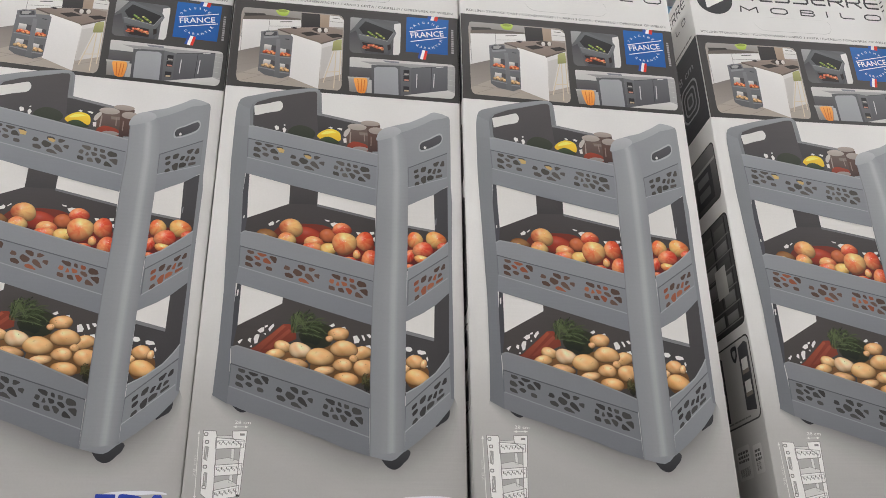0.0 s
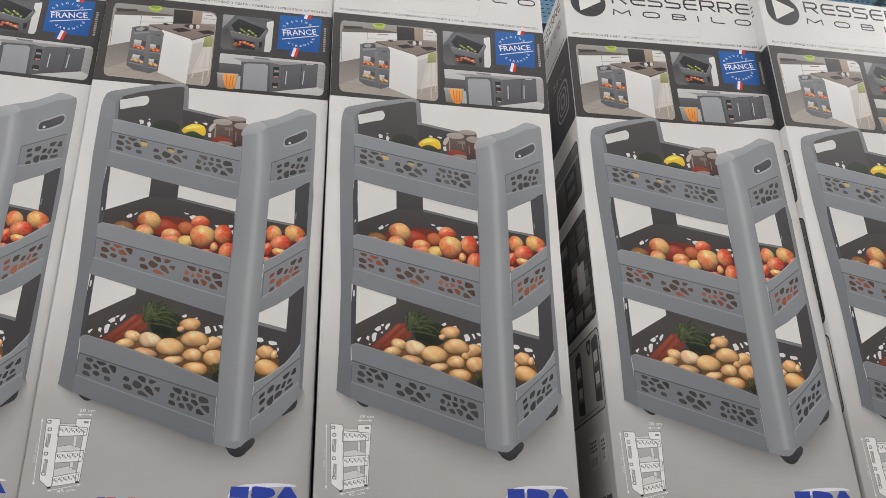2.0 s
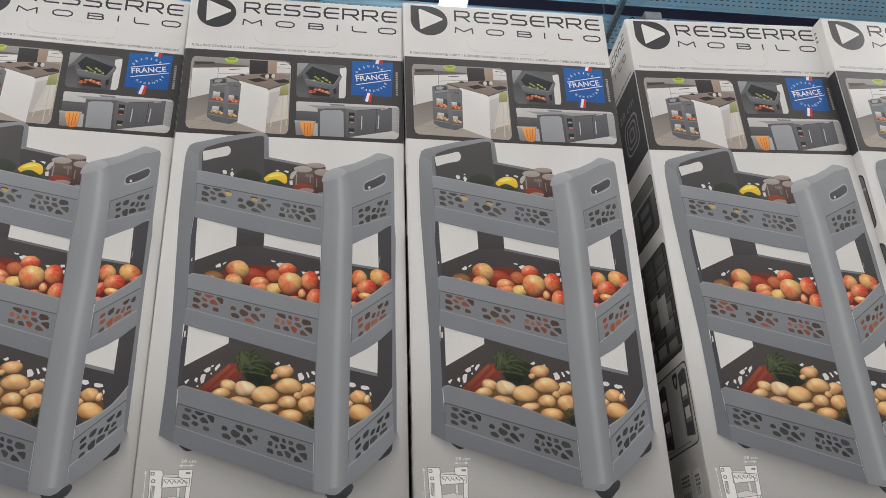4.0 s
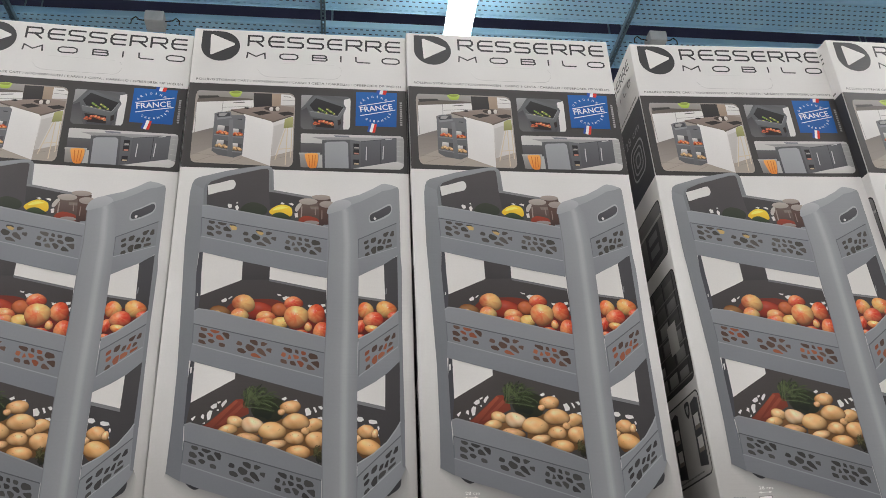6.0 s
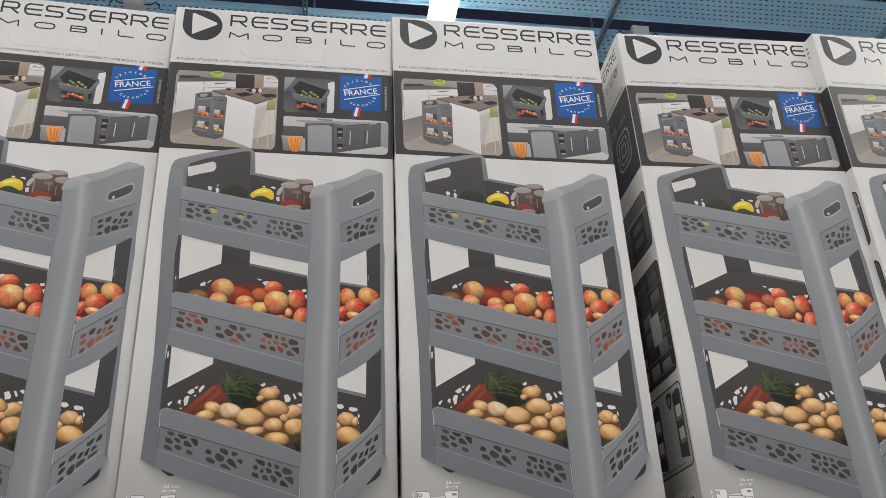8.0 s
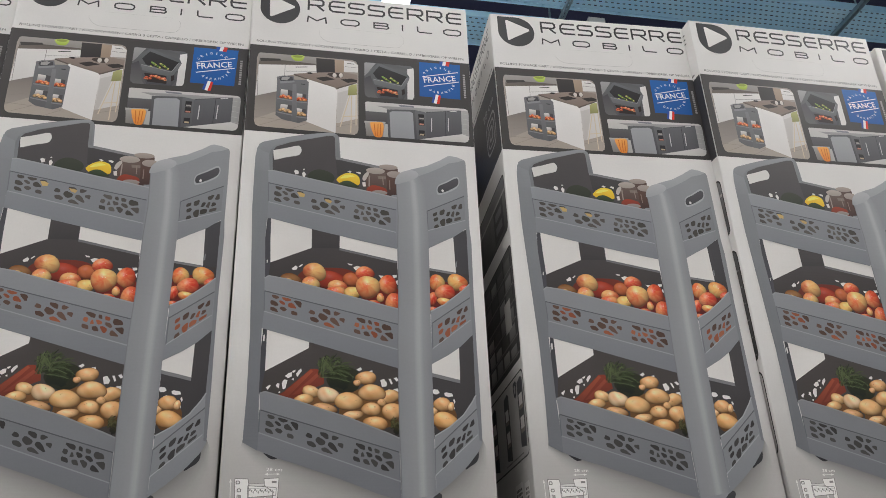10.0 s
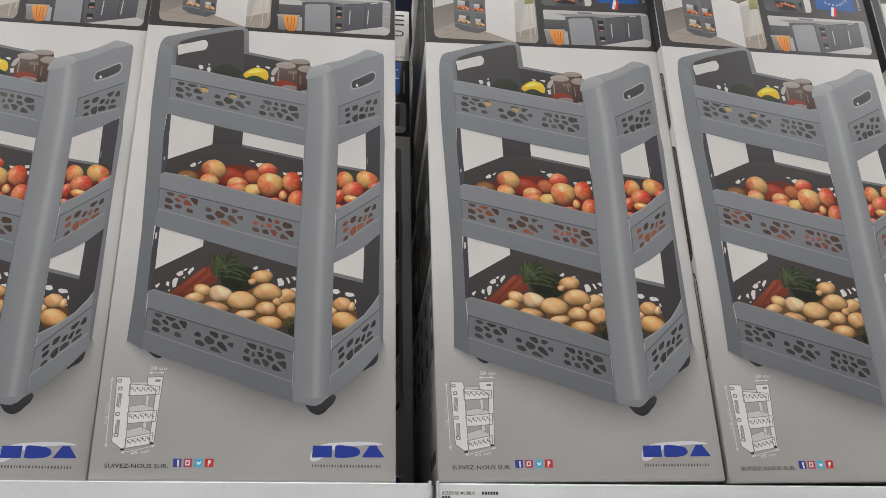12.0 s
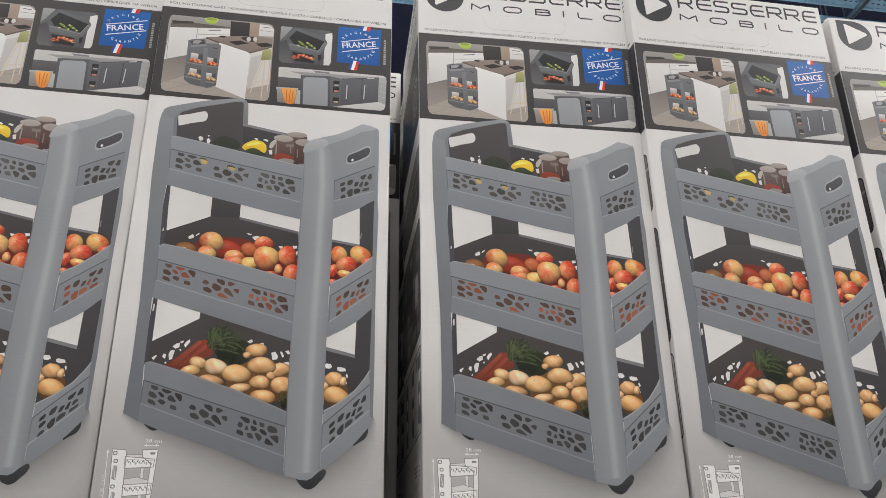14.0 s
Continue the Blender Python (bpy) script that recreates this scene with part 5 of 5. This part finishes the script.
        art.band(2, u0, u1, v0, v1, (186, 184, 181), (176, 174, 171), 3)
        for k in range(3):
            art.bars(3, u0 + 4, u1 - 4, v1 - 9 - 5 * k, v1 - 6 - 5 * k, (84, 82, 80), seed + k, 5)
        for k in range(int((u1 - u0 - 10) / 2)):
            art.band(3, u0 + 5 + 2 * k, u0 + 6 + 2 * k - 0.3 * (k % 3), v0 + 4, v0 + 14, (60, 58, 57))
        art.done("side_tag", parent, "pale printed tag with a striped code")
    art = Art(side=True)
    for u0, u1 in ((150, 168), (172, 190), (194, 214)):
        art.band(2, u0, u1, 22, 36, (52, 52, 56))
    art.done("side_mark", parent)


def make_carton():
    base = new("carton")
    carton_body(base)
    front(base)
    side_print(base)
    return base


def seat(x, y, turn, lean, roll):
    return Matrix.Translation((x, y, SHELF + 0.001)) @ pose(0, 0, 0, 0, 0, turn) @ pose(0, 0, 0, lean, 0, 0) @ pose(0, 0, 0, 0, roll, 0)


# ---- setting: hall, gondola, shelf ----
def slab(name, x0, x1, y0, y1, z0, z1, mat, label="", category="", kind="structure", bevel=0.0):
    bm = bmesh.new()
    block(bm, x0, x1, y0, y1, z0, z1, bevel)
    return tagged(part(name, bm, mat), label, category, kind=kind)


CEIL = 7.3
slab("floor", -9, 10, -7, 9, -0.1, 0, FLOOR_TILE, "light grey polished floor of a shop hall", "floor")
slab("ceiling", -9, 10, -7, 9, CEIL, CEIL + 0.1, CEILING_PAINT, "dark blue-black hall ceiling above cable trays", "ceiling")
slab("wall_north", -9, 10, 9, 9.15, 0, CEIL, WALL_PAINT, "plain dark blue hall wall", "wall")
# unseen south, west and east walls, kept pale as reflectors for the cartons
slab("wall_south", -9, 10, -7.15, -7, 0, CEIL, BOUNCE_WALL, "unseen pale hall wall that bounces fill light", "wall")
slab("wall_west", -9.15, -9, -7, 9, 0, CEIL, BOUNCE_WALL, "unseen pale hall wall that bounces fill light", "wall")
slab("wall_east", 10, 10.15, -7, 9, 0, CEIL, BOUNCE_WALL, "unseen pale hall wall that bounces fill light", "wall")

SX0, SXM, SX1 = -2.2, 0.340, 2.6


def make_shelf():
    """A gondola bay run: foot, back panel, and the board that carries the cartons."""
    rack = tagged(new("gondola_shelf"), "white painted steel shop shelf carrying a row of cartons", "shelf")
    bm = bmesh.new()
    block(bm, SX0, SX1, 0.012, 0.60, SHELF - 0.032, SHELF, 0.003)
    part("shelf_board", bm, SHELF_PAINT, rack)
    bm = bmesh.new()
    block(bm, SX0, SX1, 0.60, 0.63, 0.0, SHELF + 0.12, 0.002)
    part("back_panel", bm, GONDOLA, rack)
    bm = bmesh.new()
    block(bm, SX0, SX1, 0.0, 0.60, 0.0, 0.16, 0.004)
    part("plinth", bm, GONDOLA, rack)
    for x in (SX0, SX1 - 0.04):
        bm = bmesh.new()
        block(bm, x, x + 0.04, 0.03, 0.60, 0.16, SHELF - 0.032, 0.002)
        part("end_panel", bm, GONDOLA, rack)
    for x0, x1 in ((SX0, SXM - 0.0012), (SXM + 0.0035, SX1)):
        bm = bmesh.new()
        section = [(0.012, -0.0005), (-0.011, -0.0005), (-0.013, -0.002), (-0.013, -0.0445), (-0.0175, -0.0450), (-0.019, -0.0462), (-0.019, -0.0512), (-0.0178, -0.052), (-0.009, -0.052), (-0.009, -0.0062), (0.012, -0.0062)]
        ends = [[bm.verts.new((x, y, SHELF + z)) for y, z in section] for x in (x0, x1)]
        for k in range(len(section)):
            n = (k + 1) % len(section)
            bm.faces.new((ends[0][k], ends[0][n], ends[1][n], ends[1][k]))
        bm.faces.new(ends[0][::-1])
        bm.faces.new(ends[1])
        bmesh.ops.recalc_face_normals(bm, faces=bm.faces[:])
        part("price_rail", bm, RAIL_PLASTIC, rack, "clear grey plastic price rail")
    for x in (SXM - 0.0045, SXM + 0.0035):
        bm = bmesh.new()
        block(bm, x, x + 0.0034, -0.0145, 0.010, SHELF - 0.050, SHELF + 0.0015, 0.0008)
        part("rail_end_cap", bm, SHELF_PAINT, rack)
    return rack


make_shelf()


def make_ticket():
    ticket = tagged(new("price_ticket"), "white paper price ticket in the shelf rail", "price ticket")
    x0, z1 = 0.3475, SHELF - 0.0075
    bm = bmesh.new()
    block(bm, x0, x0 + 0.062, -0.0138, -0.0131, z1 - 0.036, z1)
    part("paper", bm, PAPER, ticket)
    cu = bpy.data.curves.new("words", "FONT")
    cu.body, cu.resolution_u, cu.offset = "RESSERRE MOBILO", 2, 0.012
    ob = bpy.data.objects.new("words", cu)
    me = bpy.data.meshes.new_from_object(ob)
    me.name = "ticket_words"
    me.transform(Matrix.Translation((x0 + 0.002, -0.0140, z1 - 0.0044)) @ pose(0, 0, 0, 90) @ Matrix.Diagonal((0.0041, 0.0044, 1, 1)))
    me.materials.clear()
    me.materials.append(TICKET_INK)
    words = new("ticket_words", me)
    words.parent = ticket
    bpy.data.objects.remove(ob)
    bm = bmesh.new()
    for k in range(6):
        block(bm, x0 + 0.0425 + k * 0.0029, x0 + 0.0447 + k * 0.0029, -0.0141, -0.0138, z1 - 0.0044, z1 - 0.0014)
    for k in range(3):
        block(bm, x0 + 0.002 + k * 0.0029, x0 + 0.0042 + k * 0.0029, -0.0141, -0.0138, z1 - 0.0086, z1 - 0.0057)
    for k, h in enumerate((0.014, 0.014, 0.008, 0.008, 0.008)):
        block(bm, x0 + 0.018 + k * 0.0066, x0 + 0.0236 + k * 0.0066, -0.0141, -0.0138, z1 - 0.0080 - h, z1 - 0.0080)
    part("price_bars", bm, TICKET_INK, ticket)


make_ticket()

# ---- under the roof: cable trays, cross channels, boxes and the strip lamp ----
TRAY_Z = 6.30


def make_tray(y0, y1, seed):
    """A perforated steel cable tray along x: slotted bottom sheet and two upturned edges."""
    tray = tagged(new("cable_tray"), "perforated steel cable tray under the roof, bluish light put into its colour", "cable tray", "cable trays")
    px, rows = 0.052, 7
    py = (y1 - y0) / rows
    verts, faces = [], []
    x0, n = -4.2, 215

    def quad(a, b, c, d):
        i = len(verts)
        verts.extend([(a, c, 0), (b, c, 0), (b, d, 0), (a, d, 0)])
        faces.append((i, i + 3, i + 2, i + 1))
    for j in range(rows):
        shift = (j % 2) * px / 2
        for i in range(n):
            xa, ya = x0 + i * px + shift, y0 + j * py
            sx, sy, w, h = xa + 0.014, ya + py * 0.38, 0.024, py * 0.22
            quad(xa, xa + px, ya, sy)
            quad(xa, xa + px, sy + h, ya + py)
            quad(xa, sx, sy, sy + h)
            quad(sx + w, xa + px, sy, sy + h)
    me = bpy.data.meshes.new("sheet")
    me.from_pydata(verts, [], faces)
    me.materials.append(TRAY_STEEL)
    sheet = tagged(new("sheet", me), kind="stuff")
    sheet.parent = tray
    sheet.matrix_basis = pose(0, 0, TRAY_Z)
    for y in (y0, y1):
        bm = bmesh.new()
        block(bm, x0, x0 + n * px, y - 0.004, y + 0.004, TRAY_Z - 0.004, TRAY_Z + 0.06, 0.001)
        part("edge", bm, TRAY_STEEL, tray)
    for x in (-2.81, -0.33, 2.21, 4.69):
        for y in (y0 + 0.04, y1 - 0.04):
            bm = bmesh.new()
            block(bm, x + 0.06, x + 0.07, y - 0.005, y + 0.005, TRAY_Z, CEIL)
            part("hanger_rod", bm, CHANNEL_STEEL, tray)
    return tray


for k, (y0, y1) in enumerate(((4.01, 4.38), (4.58, 4.95))):
    make_tray(y0, y1, k)


def make_channel(x):
    """A slotted steel channel across the trays."""
    rail = tagged(new("slotted_channel"), "slotted zinc steel channel across the cable trays", "channel", "cross channels")
    bm = bmesh.new()
    for a, b in ((-0.0205, -0.0175), (0.0175, 0.0205)):
        block(bm, x + a, x + b, 3.3, 5.6, TRAY_Z - 0.045, TRAY_Z - 0.006)
    y = 3.3
    while y < 5.6:
        block(bm, x - 0.0175, x - 0.006, y, y + 0.05, TRAY_Z - 0.045, TRAY_Z - 0.042)
        block(bm, x + 0.006, x + 0.0175, y, y + 0.05, TRAY_Z - 0.045, TRAY_Z - 0.042)
        block(bm, x - 0.0175, x + 0.0175, y, y + 0.02, TRAY_Z - 0.045, TRAY_Z - 0.042)
        y += 0.05
    part("profile", bm, CHANNEL_STEEL, rail)
    for y in (4.2, 4.76):
        bm = bmesh.new()
        block(bm, x - 0.005, x + 0.005, y - 0.005, y + 0.005, TRAY_Z - 0.042, CEIL)
        part("hanger_rod", bm, CHANNEL_STEEL, rail)


for x in (-2.81, -0.33, 2.21, 4.69):
    make_channel(x)


def make_box(x, y):
    """A small junction box clipped under a tray edge by two bent wires."""
    unit = tagged(new("junction_box"), "small light grey plastic junction box under a tray", "junction box", "junction boxes")
    bm = bmesh.new()
    block(bm, x - 0.075, x + 0.075, y - 0.075, y + 0.075, TRAY_Z - 0.11, TRAY_Z - 0.012, 0.008)
    part("case", bm, BOX_PLASTIC, unit)
    bm = bmesh.new()
    block(bm, x - 0.05, x + 0.05, y - 0.05, y + 0.05, TRAY_Z - 0.116, TRAY_Z - 0.111, 0.002)
    part("cover", bm, BOX_PLASTIC, unit)
    for s in (-1, 1):
        cu = bpy.data.curves.new("wire", "CURVE")
        cu.dimensions, cu.bevel_depth = "3D", 0.005
        sp = cu.splines.new("POLY")
        pts = [(0.07, -0.06), (0.13, -0.05), (0.16, -0.02), (0.19, -0.05), (0.19, -0.09)]
        sp.points.add(len(pts) - 1)
        for p, (a, b) in zip(sp.points, pts):
            p.co = (x + s * a, y, TRAY_Z + b, 1)
        ob = bpy.data.objects.new("wire", cu)
        me = bpy.data.meshes.new_from_object(ob)
        me.materials.clear()
        me.materials.append(WIRE_BLACK)
        wire = new("wire", me)
        wire.parent = unit
        bpy.data.objects.remove(ob)
    bm = bmesh.new()
    block(bm, x - 0.012, x + 0.012, y - 0.012, y + 0.012, TRAY_Z - 0.014, TRAY_Z + 0.002)
    part("clip", bm, CHANNEL_STEEL, unit)


make_box(-1.68, 4.55)
make_box(2.51, 4.50)


def make_lamp(x, y0, y1):
    """A long strip luminaire along y: white housing, bright flat diffuser, hung from the ceiling."""
    lamp = tagged(new("strip_lamp"), "long white strip lamp, switched on, hanging under the roof", "lamp", "strip lamps")
    z = 5.94
    bm = bmesh.new()
    block(bm, x - 0.07, x + 0.07, y0, y1, z, z + 0.05, 0.006)
    part("housing", bm, LAMP_BODY, lamp)
    bm = bmesh.new()
    block(bm, x - 0.105, x + 0.105, y0 + 0.02, y1 - 0.02, z - 0.040, z - 0.001, 0.008)
    part("diffuser", bm, glow, lamp, "glowing white diffuser")
    for y in (y0 + 0.4, y1 - 0.4):
        bm = bmesh.new()
        block(bm, x - 0.004, x + 0.004, y - 0.004, y + 0.004, z + 0.06, CEIL)
        part("hanger_rod", bm, CHANNEL_STEEL, lamp)


for x, south, north, watts in LAMPS:
    make_lamp(x, south, north + 0.05)

# ---- the cartons ----
first = make_carton()
TAG = ("tall white printed carton picturing a grey three-tier cart, on a shelf", "carton", "cartons on the shelf")
SPOTS = [(0.0, 0.0022, -0.15, 0.35, 0.05), (-0.6126, 0.0044, 3.29, -0.19, 0.19), (-0.3083, 0.0168, -0.25, 0.64, 0.37), (0.3466, -0.0047, -1.46, -0.24, -0.48), (0.6544, -0.0141, 1.26, 1.23, -1.13), (0.968, -0.010, -1.0, 0.3, -0.3), (0.039, 0.2345, 0.2, 0.0, 0.0), (0.3535, 0.236, -0.6, 0.0, 0.0)]
for k, (x, y, turn, lean, roll) in enumerate(SPOTS):
    if k == 0:
        first.matrix_basis = seat(x, y, turn, lean, roll)
        thing = first
    else:
        thing = copy_thing(first, seat(x, y, turn, lean, roll))
    if k < 6:
        tagged(thing, *TAG)
    else:
        tagged(thing, "tall white printed carton in the second row behind", *TAG[1:])
